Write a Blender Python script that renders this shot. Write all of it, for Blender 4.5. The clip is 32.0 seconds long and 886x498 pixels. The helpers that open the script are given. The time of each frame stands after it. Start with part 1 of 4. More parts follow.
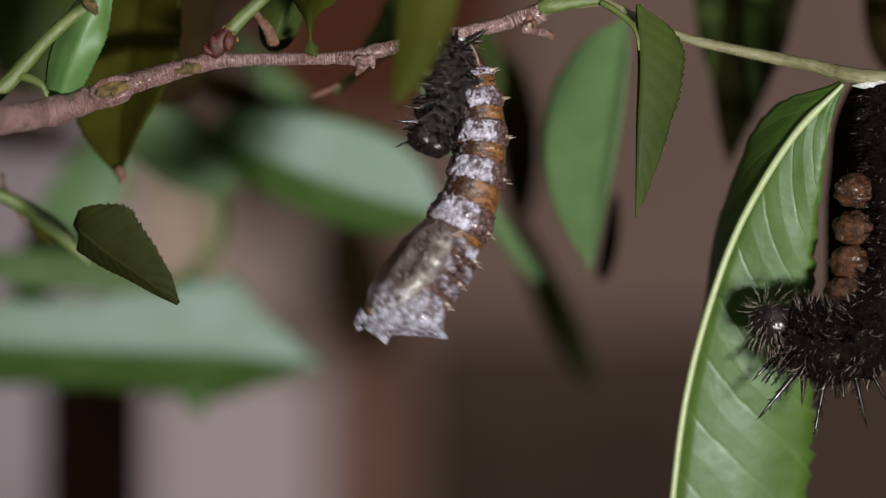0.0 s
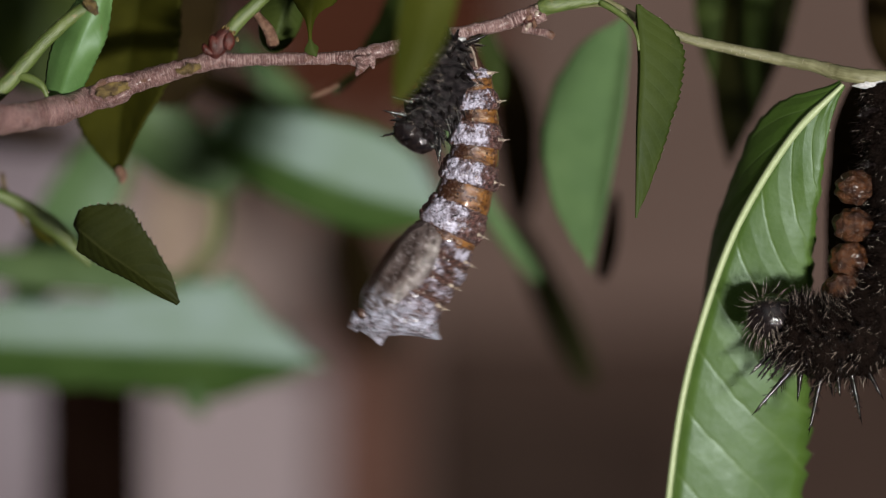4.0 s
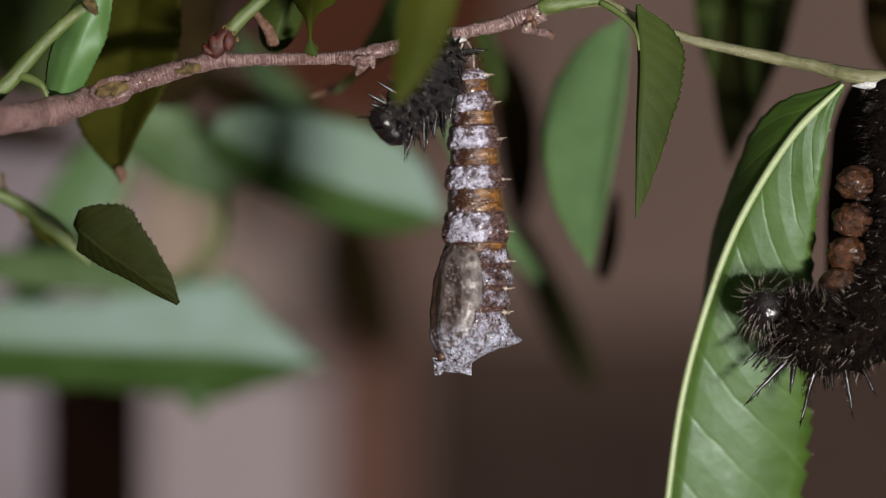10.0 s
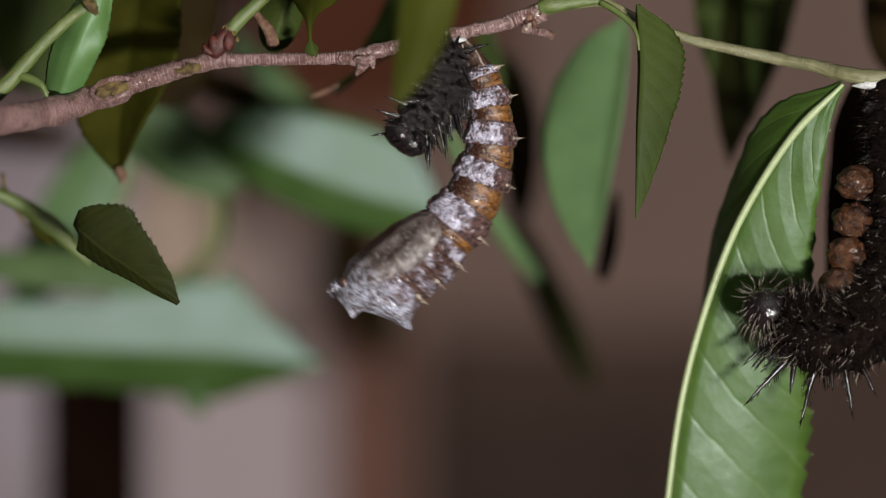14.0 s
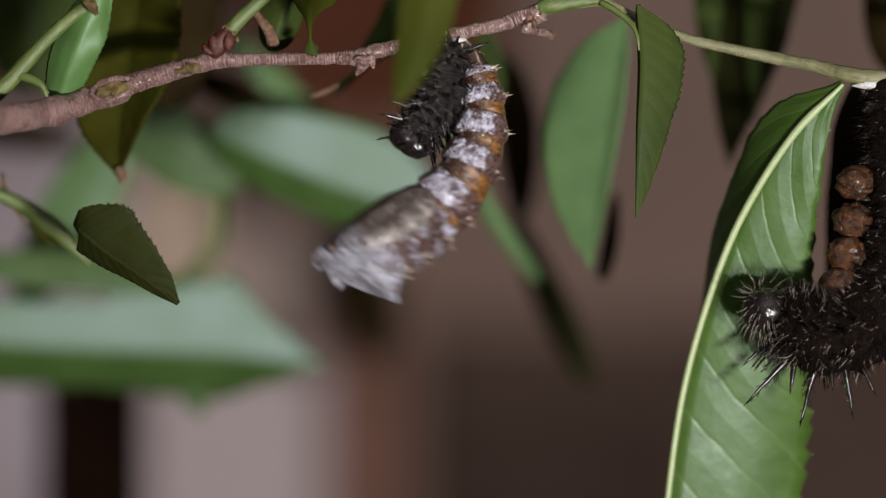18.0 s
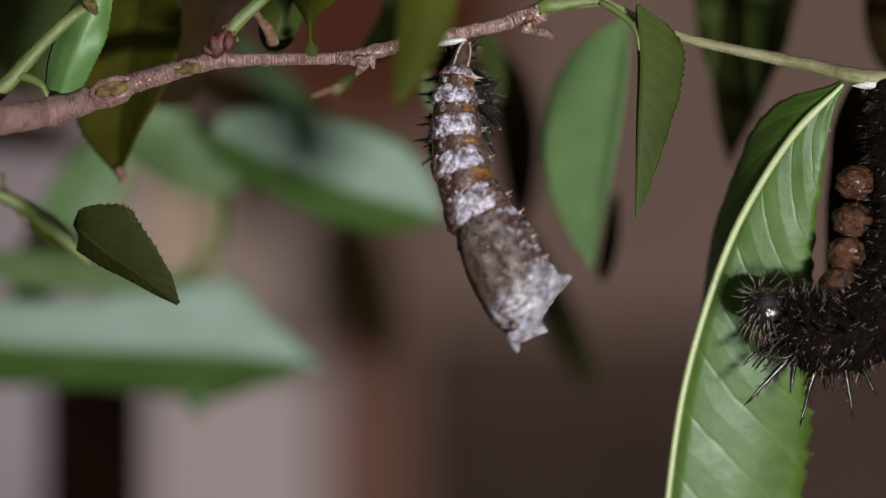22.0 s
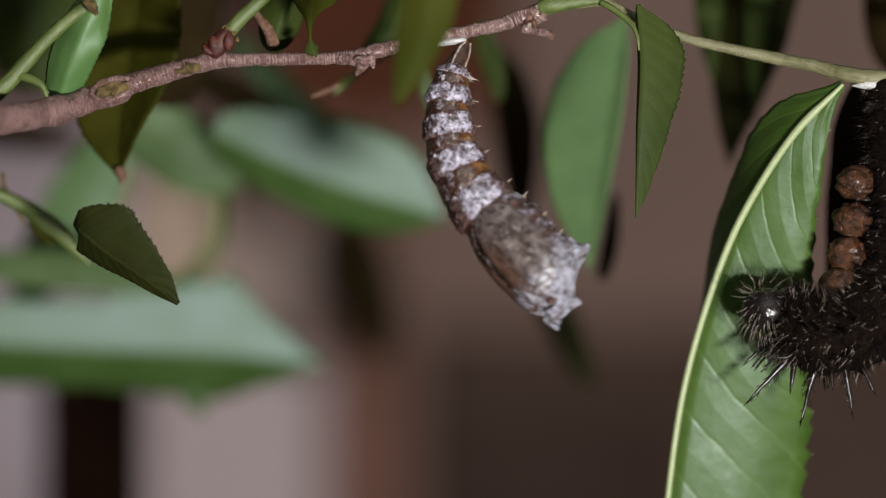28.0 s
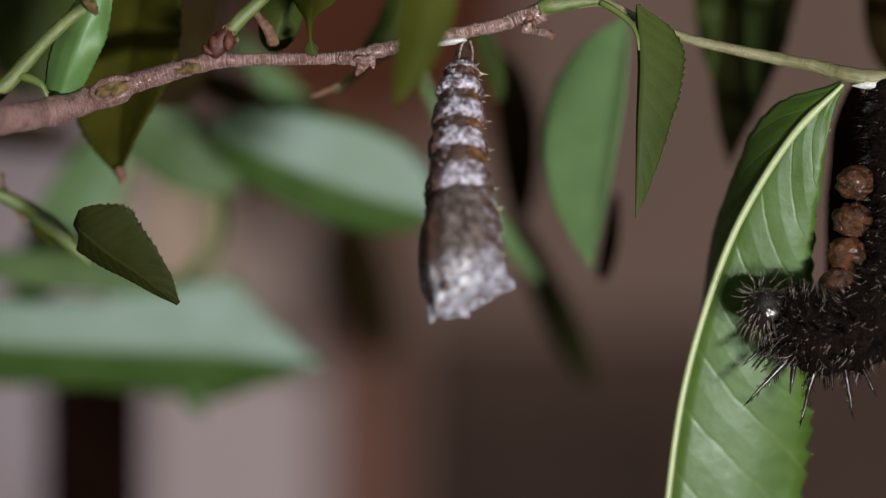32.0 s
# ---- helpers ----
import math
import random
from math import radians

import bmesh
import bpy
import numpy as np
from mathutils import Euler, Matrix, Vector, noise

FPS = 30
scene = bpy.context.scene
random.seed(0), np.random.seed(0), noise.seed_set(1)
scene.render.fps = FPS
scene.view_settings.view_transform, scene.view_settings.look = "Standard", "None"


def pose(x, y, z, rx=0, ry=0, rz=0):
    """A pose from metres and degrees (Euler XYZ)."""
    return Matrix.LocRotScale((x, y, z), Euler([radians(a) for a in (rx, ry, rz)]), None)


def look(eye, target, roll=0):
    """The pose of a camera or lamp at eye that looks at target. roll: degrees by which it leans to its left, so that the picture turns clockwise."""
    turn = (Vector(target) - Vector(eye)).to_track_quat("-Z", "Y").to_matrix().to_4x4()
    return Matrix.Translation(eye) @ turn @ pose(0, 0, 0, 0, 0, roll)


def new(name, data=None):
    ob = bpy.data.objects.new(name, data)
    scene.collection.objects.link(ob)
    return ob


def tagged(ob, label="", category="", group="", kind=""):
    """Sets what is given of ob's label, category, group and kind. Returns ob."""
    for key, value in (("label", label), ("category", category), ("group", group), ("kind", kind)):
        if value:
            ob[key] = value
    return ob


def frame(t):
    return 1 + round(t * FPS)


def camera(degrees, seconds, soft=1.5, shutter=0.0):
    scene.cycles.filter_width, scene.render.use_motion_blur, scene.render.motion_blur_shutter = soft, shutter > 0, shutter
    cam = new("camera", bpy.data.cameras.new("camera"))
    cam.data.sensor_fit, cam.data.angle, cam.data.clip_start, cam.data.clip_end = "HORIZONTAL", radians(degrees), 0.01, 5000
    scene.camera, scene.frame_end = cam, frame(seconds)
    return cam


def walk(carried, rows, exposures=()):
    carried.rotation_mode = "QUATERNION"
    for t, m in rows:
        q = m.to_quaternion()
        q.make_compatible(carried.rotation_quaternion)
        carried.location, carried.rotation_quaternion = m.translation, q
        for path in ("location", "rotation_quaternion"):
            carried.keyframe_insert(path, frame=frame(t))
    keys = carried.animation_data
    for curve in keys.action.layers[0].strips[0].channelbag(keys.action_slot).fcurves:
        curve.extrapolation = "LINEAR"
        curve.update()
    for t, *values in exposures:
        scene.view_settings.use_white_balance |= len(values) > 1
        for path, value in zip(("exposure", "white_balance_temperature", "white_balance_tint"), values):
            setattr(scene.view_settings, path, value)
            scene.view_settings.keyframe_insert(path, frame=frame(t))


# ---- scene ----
cam = camera(15, 32.0, soft=1.2, shutter=0.5)
REACH = 0.29776            # eye to the plane in focus, metres
HIGH = 1.1                 # height of the eye over the floor
cam.data.dof.use_dof = True
cam.data.dof.focus_distance = REACH
cam.data.dof.aperture_fstop = 10.5
EYE = look((0, -REACH, HIGH), (0, 0, HIGH))
walk(cam, [(0.0, EYE), (32.0, EYE)], exposures=[(0.0, 0.0), (32.0, 0.0)])

# ---- light ----
world = bpy.data.worlds.new("room_light")
scene.world = world
world.use_nodes = True
world.node_tree.nodes["Background"].inputs[0].default_value = (0.95, 0.92, 0.9, 1)
world.node_tree.nodes["Background"].inputs[1].default_value = 0.045


def area_lamp(name, eye, target, size, tall, watts, colour):
    data = bpy.data.lights.new(name, "AREA")
    data.shape, data.size, data.size_y, data.energy, data.color = "ELLIPSE", size, tall, watts, colour
    ob = new(name, data)
    ob.matrix_world = look(eye, target)
    return ob


# Unseen soft fill, added overhead to lift upward faces; side_lamp is the main light.
area_lamp("top_fill_lamp", (0.02, -0.30, HIGH + 0.26), (0, 0, HIGH), 0.5, 0.5, 0.52, (0.97, 0.98, 0.96))
area_lamp("side_lamp", (0.134, -0.38, HIGH - 0.093), (0.01, 0, HIGH), 0.06, 0.025, 3.5, (1.0, 0.965, 0.90))

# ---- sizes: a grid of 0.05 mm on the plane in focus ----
GRID = 0.00005


def at(x, y, d=0.0):
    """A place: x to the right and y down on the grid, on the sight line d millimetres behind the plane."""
    k = 1 + d * 0.001 / REACH
    return Vector(((x - 784) * GRID * k, d * 0.001, HIGH + (441 - y) * GRID * k))


# ---- materials ----
SEGMENT = 1.85             # length of a back segment on the chrysalis front, mm
class Nodes:
    def __init__(self, name):
        self.m = bpy.data.materials.new(name)
        self.m.use_nodes = True
        self.t = self.m.node_tree
        self.b = self.t.nodes["Principled BSDF"]
        self.out = self.t.nodes["Material Output"]

    def put(self, sock, value):
        if isinstance(value, bpy.types.NodeSocket):
            self.t.links.new(value, sock)
        elif isinstance(value, tuple) and len(value) == 3 and sock.type == "RGBA":
            sock.default_value = (*value, 1)
        else:
            sock.default_value = value

    def coord(self, which="Object", scale=(1000, 1000, 1000)):
        c = self.t.nodes.new("ShaderNodeTexCoord")
        v = self.t.nodes.new("ShaderNodeMapping")
        v.inputs["Scale"].default_value = scale
        self.t.links.new(c.outputs[which], v.inputs[0])
        return v.outputs[0]

    def noise(self, vec, scale, detail=4.0, rough=0.6, kind="Fac"):
        n = self.t.nodes.new("ShaderNodeTexNoise")
        self.put(n.inputs["Vector"], vec)
        n.inputs["Scale"].default_value, n.inputs["Detail"].default_value, n.inputs["Roughness"].default_value = scale, detail, rough
        return n.outputs[0]

    def cells(self, vec, scale, feature="F1"):
        n = self.t.nodes.new("ShaderNodeTexVoronoi")
        n.feature = feature
        self.put(n.inputs["Vector"], vec)
        n.inputs["Scale"].default_value = scale
        return n.outputs[0]

    def math(self, op, a, b=0.0, c=0.0):
        n = self.t.nodes.new("ShaderNodeMath")
        n.operation = op
        for s, v in zip(n.inputs, (a, b, c)):
            self.put(s, v)
        return n.outputs[0]

    def ramp(self, fac, lo, hi, a=0.0, b=1.0):
        n = self.t.nodes.new("ShaderNodeMapRange")
        n.interpolation_type = "SMOOTHSTEP"
        for s, v in zip(n.inputs, (fac, lo, hi, a, b)):
            self.put(s, v)
        return n.outputs[0]

    def mix(self, fac, a, b):
        n = self.t.nodes.new("ShaderNodeMix")
        n.data_type = "RGBA"
        self.put(n.inputs[0], fac)
        self.put(n.inputs[6], a)
        self.put(n.inputs[7], b)
        return n.outputs[2]

    def split(self, vec):
        n = self.t.nodes.new("ShaderNodeSeparateXYZ")
        self.put(n.inputs[0], vec)
        return n.outputs

    def bump(self, height, strength, far):
        n = self.t.nodes.new("ShaderNodeBump")
        n.inputs["Strength"].default_value, n.inputs["Distance"].default_value = strength, far
        self.put(n.inputs["Height"], height)
        self.t.links.new(n.outputs[0], self.b.inputs["Normal"])
        return n.outputs[0]

    def done(self, colour, rough, **more):
        self.put(self.b.inputs["Base Color"], colour)
        self.put(self.b.inputs["Roughness"], rough)
        for k, v in more.items():
            self.put(self.b.inputs[k.replace("_", " ")], v)
        return self.m


def leaf_material(name, deep, fresh, vein, rough=0.38, veins=11.0, through_light=0.25, spec=0.5, marked=1.0, relief=0.00022, sheen=(0.84, 1.0, 1.0)):
    n = Nodes(name)
    uv = n.split(n.coord("UV", (1, 1, 1)))
    obj = n.coord()
    side = n.math("ABSOLUTE", n.math("SUBTRACT", uv[0], 0.5))
    wob = n.math("MULTIPLY", n.noise(obj, 0.30, 2), 0.02)
    run = n.math("FRACT", n.math("MULTIPLY", n.math("ADD", n.math("SUBTRACT", uv[1], n.math("MULTIPLY", side, 0.34)), wob), veins))
    dist = n.math("ABSOLUTE", n.math("SUBTRACT", run, 0.5))
    line = n.ramp(dist, 0.0, 0.07, 1.0, 0.0)
    mid = n.ramp(side, 0.0, 0.03, 1.0, 0.0)
    fine = n.cells(obj, 2.2, "DISTANCE_TO_EDGE")
    net = n.ramp(fine, 0.0, 0.12, 1.0, 0.0)
    big = n.noise(obj, 0.14, 4)
    col = n.mix(n.ramp(big, 0.3, 0.7), deep, fresh)
    col = n.mix(n.math("MULTIPLY", n.noise(obj, 1.7, 5), 0.35), col, fresh)
    spots = n.ramp(n.noise(obj, 0.9, 3), 0.70, 0.78, 0.0, 0.5)
    col = n.mix(spots, col, (0.10, 0.085, 0.03))
    col = n.mix(n.math("MULTIPLY", net, 0.10), col, vein)
    col = n.mix(n.math("MULTIPLY", line, 0.24 * marked), col, vein)
    col = n.mix(n.math("MULTIPLY", mid, 0.8 * marked), col, vein)
    h = n.math("ADD", n.math("MULTIPLY", line, -0.12), n.math("MULTIPLY", n.noise(obj, 0.7, 2), 0.30))
    h = n.math("ADD", h, n.math("MULTIPLY", net, -0.02))
    h = n.math("ADD", h, n.math("MULTIPLY", dist, 0.9))
    n.bump(h, 0.06 + 0.49 * marked if marked > 0.03 else 0.02, relief)
    r = n.ramp(n.noise(obj, 0.5, 3), 0.25, 0.75, rough - 0.05, rough + 0.08) if marked > 0.03 else n.ramp(big, 0.3, 0.7, rough - 0.02, rough + 0.02)
    n.done(col, r, Specular_IOR_Level=spec, Specular_Tint=sheen)
    tr = n.t.nodes.new("ShaderNodeBsdfTranslucent")
    n.put(tr.inputs[0], n.mix(0.5, col, (0.10, 0.16, 0.02)))
    mx = n.t.nodes.new("ShaderNodeMixShader")
    mx.inputs[0].default_value = through_light
    n.t.links.new(n.b.outputs[0], mx.inputs[1])
    n.t.links.new(tr.outputs[0], mx.inputs[2])
    n.t.links.new(mx.outputs[0], n.out.inputs[0])
    return n.m


LEAF = leaf_material("leaf_green", (0.037, 0.074, 0.011), (0.058, 0.106, 0.020), (0.12, 0.175, 0.065), 0.40, 11.0, spec=0.34, relief=0.00022)
# Darker copy of the leaf green, with some shade put into the colour.
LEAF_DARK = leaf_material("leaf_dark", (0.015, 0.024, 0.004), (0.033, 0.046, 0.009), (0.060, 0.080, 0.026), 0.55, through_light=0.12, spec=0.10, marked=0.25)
LEAF_PALE = leaf_material("leaf_pale", (0.066, 0.122, 0.046), (0.106, 0.178, 0.072), (0.15, 0.23, 0.11), 0.45, spec=0.35, marked=0.3)
LEAF_YOUNG = leaf_material("leaf_young", (0.048, 0.110, 0.028), (0.090, 0.172, 0.054), (0.13, 0.20, 0.08), 0.48, 5.0, spec=0.36, marked=0.05, relief=0.00050)
LEAF_OLIVE = leaf_material("leaf_olive", (0.023, 0.023, 0.003), (0.044, 0.043, 0.005), (0.045, 0.052, 0.012), 0.65, through_light=0.3, spec=0.04, marked=0.3)
LEAF_MID = leaf_material("leaf_mid", (0.029, 0.044, 0.010), (0.050, 0.071, 0.017), (0.06, 0.09, 0.035), 0.55, spec=0.08, marked=0.15)
LEAF_FRONT = leaf_material("leaf_front", (0.030, 0.036, 0.004), (0.052, 0.058, 0.007), (0.06, 0.05, 0.012), 0.6, through_light=0.35, spec=0.05, marked=0.2)
# Brown-black copy: the shade on background leaves is put into its colour.
LEAF_SHADOW_BROWN = leaf_material("leaf_shadow_brown", (0.008, 0.005, 0.002), (0.017, 0.011, 0.004), (0.02, 0.016, 0.006), 0.7, through_light=0.08, spec=0.02, marked=0.3)
# Green darkened by colour in place of shade cast by other leaves.
LEAF_SHADE = leaf_material("leaf_shade_green", (0.012, 0.012, 0.003), (0.024, 0.024, 0.006), (0.02, 0.024, 0.008), 0.7, through_light=0.08, spec=0.08, marked=0.3)
# Dark olive that also carries the folded leaf's shade in its colour.
LEAF_SHADE_OLIVE = leaf_material("leaf_shade_olive", (0.009, 0.011, 0.002), (0.016, 0.019, 0.003), (0.040, 0.043, 0.014), 0.6, through_light=0.08, spec=0.08, marked=0.5)
LEAF_SHINE = leaf_material("leaf_shine", (0.036, 0.074, 0.016), (0.054, 0.100, 0.024), (0.09, 0.15, 0.07), 0.43, spec=0.385, marked=0.02, sheen=(0.83, 1.0, 1.15))
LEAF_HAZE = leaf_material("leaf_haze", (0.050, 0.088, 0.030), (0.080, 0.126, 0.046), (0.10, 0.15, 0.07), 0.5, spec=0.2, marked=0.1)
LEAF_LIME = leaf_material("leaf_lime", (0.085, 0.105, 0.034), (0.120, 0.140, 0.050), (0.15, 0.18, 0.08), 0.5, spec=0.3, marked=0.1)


def rib_material():
    n = Nodes("midrib_green")
    o = n.coord()
    col = n.mix(n.noise(o, 1.5, 4), (0.20, 0.25, 0.12), (0.30, 0.35, 0.20))
    n.bump(n.noise(o, 5.0, 4), 0.3, 0.0001)
    return n.done(col, 0.42)


def bark_material():
    n = Nodes("bark_pink_brown")
    o = n.coord()
    rings = n.noise(n.coord("UV", (1.1, 4.0, 1)), 1.4, 5, 0.7)
    fine = n.noise(n.coord("UV", (2.4, 7.0, 1)), 2.2, 4, 0.7)
    dry = n.ramp(n.split(o)[0], 45, 85, 0.45, 1.0)
    blot = n.noise(o, 0.6, 5)
    col = n.mix(n.ramp(blot, 0.36, 0.62), (0.105, 0.042, 0.038), (0.225, 0.122, 0.116))
    col = n.mix(n.math("MULTIPLY", dry, n.ramp(rings, 0.49, 0.60)), col, (0.40, 0.285, 0.27))
    col = n.mix(n.math("MULTIPLY", dry, n.ramp(fine, 0.55, 0.65, 0, 0.8)), col, (0.62, 0.54, 0.53))
    col = n.mix(n.ramp(rings, 0.36, 0.46, 0.85, 0.0), col, (0.062, 0.027, 0.022))
    col = n.mix(n.ramp(n.noise(o, 1.0, 4), 0.58, 0.68, 0, 0.75), col, (0.12, 0.055, 0.024))
    col = n.mix(n.ramp(n.noise(o, 3.5, 3), 0.62, 0.68, 0, 0.8), col, (0.045, 0.02, 0.016))
    n.bump(n.math("ADD", n.math("ADD", rings, fine), n.math("MULTIPLY", n.noise(o, 5, 5), 0.9)), 0.9, 0.00030)
    return n.done(col, 0.40, Specular_IOR_Level=0.6, Coat_Weight=0.2, Coat_Roughness=0.2)


def stem_material(name, a, b, rough=0.45):
    n = Nodes(name)
    o = n.coord()
    st = n.coord("UV", (3.0, 0.35, 1))
    col = n.mix(n.ramp(n.noise(st, 1.3, 5), 0.3, 0.7), a, b)
    col = n.mix(n.ramp(n.noise(o, 1.2, 3), 0.62, 0.75, 0, 0.5), col, (0.20, 0.13, 0.06))
    n.bump(n.noise(st, 4.0, 5), 0.5, 0.00012)
    return n.done(col, rough)


def pale_bloom(n, o, cover, col):
    """Powdery lilac white over col where cover is high, broken by brown pores and small black dots."""
    patch = n.math("ADD", n.math("MULTIPLY", n.noise(o, 0.9, 3, 0.55), 0.55), n.math("MULTIPLY", n.noise(n.coord("Object", (1200, 1200, 850)), 3.2, 4, 0.65), 0.45))
    here = n.ramp(n.math("ADD", patch, cover), 0.55, 0.68)
    tone = n.mix(n.ramp(n.noise(o, 1.5, 4, 0.65), 0.32, 0.60), (0.074, 0.052, 0.066), (0.54, 0.52, 0.65))
    col = n.mix(here, col, tone)
    dots = n.math("MULTIPLY", n.ramp(n.cells(o, 1.7), 0.15, 0.24, 1.0, 0.0), n.ramp(n.noise(o, 1.1, 2), 0.40, 0.48))
    col = n.mix(dots, col, (0.014, 0.009, 0.012))
    return n.mix(n.ramp(n.noise(o, 1.7, 4, 0.65), 0.45, 0.36, 0, 0.7), col, (0.040, 0.022, 0.022))


def chrysalis_skin():
    n = Nodes("chrysalis_grey_bloom")
    o = n.coord()
    x = n.split(o)[0]
    w = n.noise(o, 2.2, 5, 0.65)
    col = n.mix(n.ramp(w, 0.40, 0.60), (0.022, 0.008, 0.008), (0.115, 0.052, 0.046))
    grain = n.cells(o, 4.2)
    col = n.mix(n.ramp(grain, 0.14, 0.28, 0.6, 0.0), col, (0.36, 0.275, 0.235))
    v = n.split(n.coord("UV", (1, 1, 1)))[1]
    edge = n.math("MULTIPLY", n.math("SUBTRACT", n.noise(o, 1.3, 4, 0.6), 0.5), 1.0)
    v = n.math("ADD", v, edge)
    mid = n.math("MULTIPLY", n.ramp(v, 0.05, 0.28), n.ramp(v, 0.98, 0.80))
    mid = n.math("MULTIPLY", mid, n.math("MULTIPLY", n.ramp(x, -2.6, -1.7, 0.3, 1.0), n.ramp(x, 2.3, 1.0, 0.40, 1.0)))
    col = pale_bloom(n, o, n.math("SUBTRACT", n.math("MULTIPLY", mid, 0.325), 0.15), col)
    n.bump(n.math("ADD", n.math("ADD", n.noise(o, 2.0, 5, 0.6), n.math("MULTIPLY", n.noise(o, 7, 4, 0.7), 0.5)), n.math("MULTIPLY", grain, -0.8)), 0.9, 0.00036)
    return n.done(col, n.ramp(w, 0.3, 0.7, 0.30, 0.5), Specular_IOR_Level=0.5, Coat_Weight=0.2, Coat_Roughness=0.18)


def chrysalis_front():
    n = Nodes("chrysalis_front_bloom")
    o = n.coord()
    x, _, z = n.split(o)
    w = n.noise(o, 1.9, 5, 0.65)
    col = n.mix(n.ramp(w, 0.40, 0.60), (0.028, 0.010, 0.009), (0.125, 0.060, 0.050))
    grain = n.cells(o, 4.2)
    col = n.mix(n.ramp(grain, 0.14, 0.30, 0.6, 0.0), col, (0.40, 0.30, 0.24))
    # three back segments with dark hind edges, then the pale thorax
    run = n.math("ADD", n.math("MULTIPLY", z, -1 / SEGMENT), n.math("MULTIPLY", n.math("SUBTRACT", n.noise(o, 0.9, 3), 0.5), 0.22))
    part_of = n.math("FRACT", run)
    mid = n.math("MULTIPLY", n.ramp(part_of, 0.04, 0.24), n.ramp(part_of, 0.97, 0.80))
    thorax = n.ramp(z, -5.4, -6.6)
    back = n.ramp(x, -0.6, 0.8, 0.75, 1.0)
    cover = n.math("ADD", n.math("MULTIPLY", n.math("MULTIPLY", mid, back), 0.265), -0.16)
    cover = n.math("MAXIMUM", cover, n.math("SUBTRACT", n.math("MULTIPLY", thorax, 0.29), 0.16))
    col = pale_bloom(n, o, cover, col)
    col = n.mix(n.math("MULTIPLY", n.ramp(z, -6.6, -8.2), n.ramp(n.noise(o, 2.2, 5, 0.75), 0.45, 0.60, 0, 0.75)), col, (0.56, 0.60, 0.74))
    n.bump(n.math("ADD", n.math("ADD", n.noise(o, 2.0, 5, 0.65), n.math("MULTIPLY", n.noise(o, 7, 4), 0.6)), n.math("MULTIPLY", grain, -0.8)), 1.0, 0.0005)
    return n.done(col, 0.40, Specular_IOR_Level=0.5, Coat_Weight=0.3, Coat_Roughness=0.18)


def membrane_material():
    n = Nodes("membrane_amber")
    o = n.coord()
    fold = n.noise(n.coord("Object", (450, 450, 2300)), 1.0, 5, 0.7)
    col = n.mix(n.ramp(fold, 0.34, 0.64), (0.040, 0.015, 0.007), (0.205, 0.090, 0.023))
    crease = n.noise(n.coord("Object", (900, 900, 3400)), 1.0, 4, 0.7)
    col = n.mix(n.ramp(crease, 0.56, 0.68, 0, 0.6), col, (0.36, 0.26, 0.19))
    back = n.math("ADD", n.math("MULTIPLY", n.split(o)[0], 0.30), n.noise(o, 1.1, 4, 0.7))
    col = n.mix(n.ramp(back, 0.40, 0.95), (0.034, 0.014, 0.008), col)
    col = n.mix(n.ramp(n.noise(o, 1.3, 5, 0.7), 0.56, 0.66, 0, 0.55), col, (0.20, 0.13, 0.11))
    col = n.mix(n.ramp(n.cells(o, 3.2), 0.13, 0.24, 0.28, 0.0), col, (0.36, 0.25, 0.16))
    col = pale_bloom(n, o, n.ramp(n.split(o)[0], 0.5, -1.1, -0.22, 0.05), col)
    n.bump(n.math("ADD", n.math("ADD", fold, crease), n.math("MULTIPLY", n.cells(o, 3.2), -0.5)), 0.9, 0.00016)
    return n.done(col, 0.22, Specular_IOR_Level=0.6, Coat_Weight=0.5, Coat_Roughness=0.04)


def wing_material():
    n = Nodes("wing_case_grey_brown")
    o = n.coord()
    x, y, z = n.split(o)
    st = n.coord("Object", (1400, 1400, 700))
    w = n.noise(st, 1.2, 5, 0.65)
    col = n.mix(n.ramp(w, 0.36, 0.62), (0.024, 0.014, 0.011), (0.098, 0.074, 0.070))
    col = n.mix(n.ramp(n.noise(o, 3.2, 4, 0.7), 0.54, 0.64, 0, 0.65), col, (0.25, 0.225, 0.235))
    # paler along the back edge, a cream patch at its upper corner, dark spots inside
    pale_edge = n.ramp(n.math("ADD", x, n.noise(o, 0.8, 3)), 0.5, 1.9)
    col = n.mix(n.math("MULTIPLY", pale_edge, 0.3), col, (0.19, 0.172, 0.178))
    far = n.math("ADD", n.math("POWER", n.math("DIVIDE", n.math("ADD", z, 1.5), 1.3), 2.0), n.math("POWER", n.math("DIVIDE", n.math("ADD", x, -0.6), 0.7), 2.0))
    far = n.math("ADD", far, n.math("MULTIPLY", n.math("SUBTRACT", n.noise(o, 1.6, 3), 0.5), 1.2))
    col = n.mix(n.ramp(far, 1.4, 0.5, 0, 0.22), col, (0.28, 0.255, 0.24))
    spots = n.math("MULTIPLY", n.ramp(n.cells(n.coord("Object", (1000, 1000, 700)), 1.25), 0.20, 0.36, 0.85, 0.0), n.ramp(x, 1.5, 0.6))
    col = n.mix(spots, col, (0.030, 0.018, 0.015))
    col = n.mix(n.ramp(n.math("ADD", x, n.noise(o, 1.0, 3)), -1.9, -2.8, 0.0, 0.7), col, (0.062, 0.026, 0.014))
    hoar = n.math("MULTIPLY", n.ramp(n.math("ADD", z, n.noise(o, 0.9, 4)), -5.9, -8.0), n.ramp(n.noise(o, 2.4, 5, 0.75), 0.45, 0.60, 0, 0.75))
    col = n.mix(hoar, col, (0.48, 0.50, 0.62))
    n.bump(n.math("ADD", w, n.math("MULTIPLY", n.noise(o, 5, 4), 0.5)), 0.6, 0.00022)
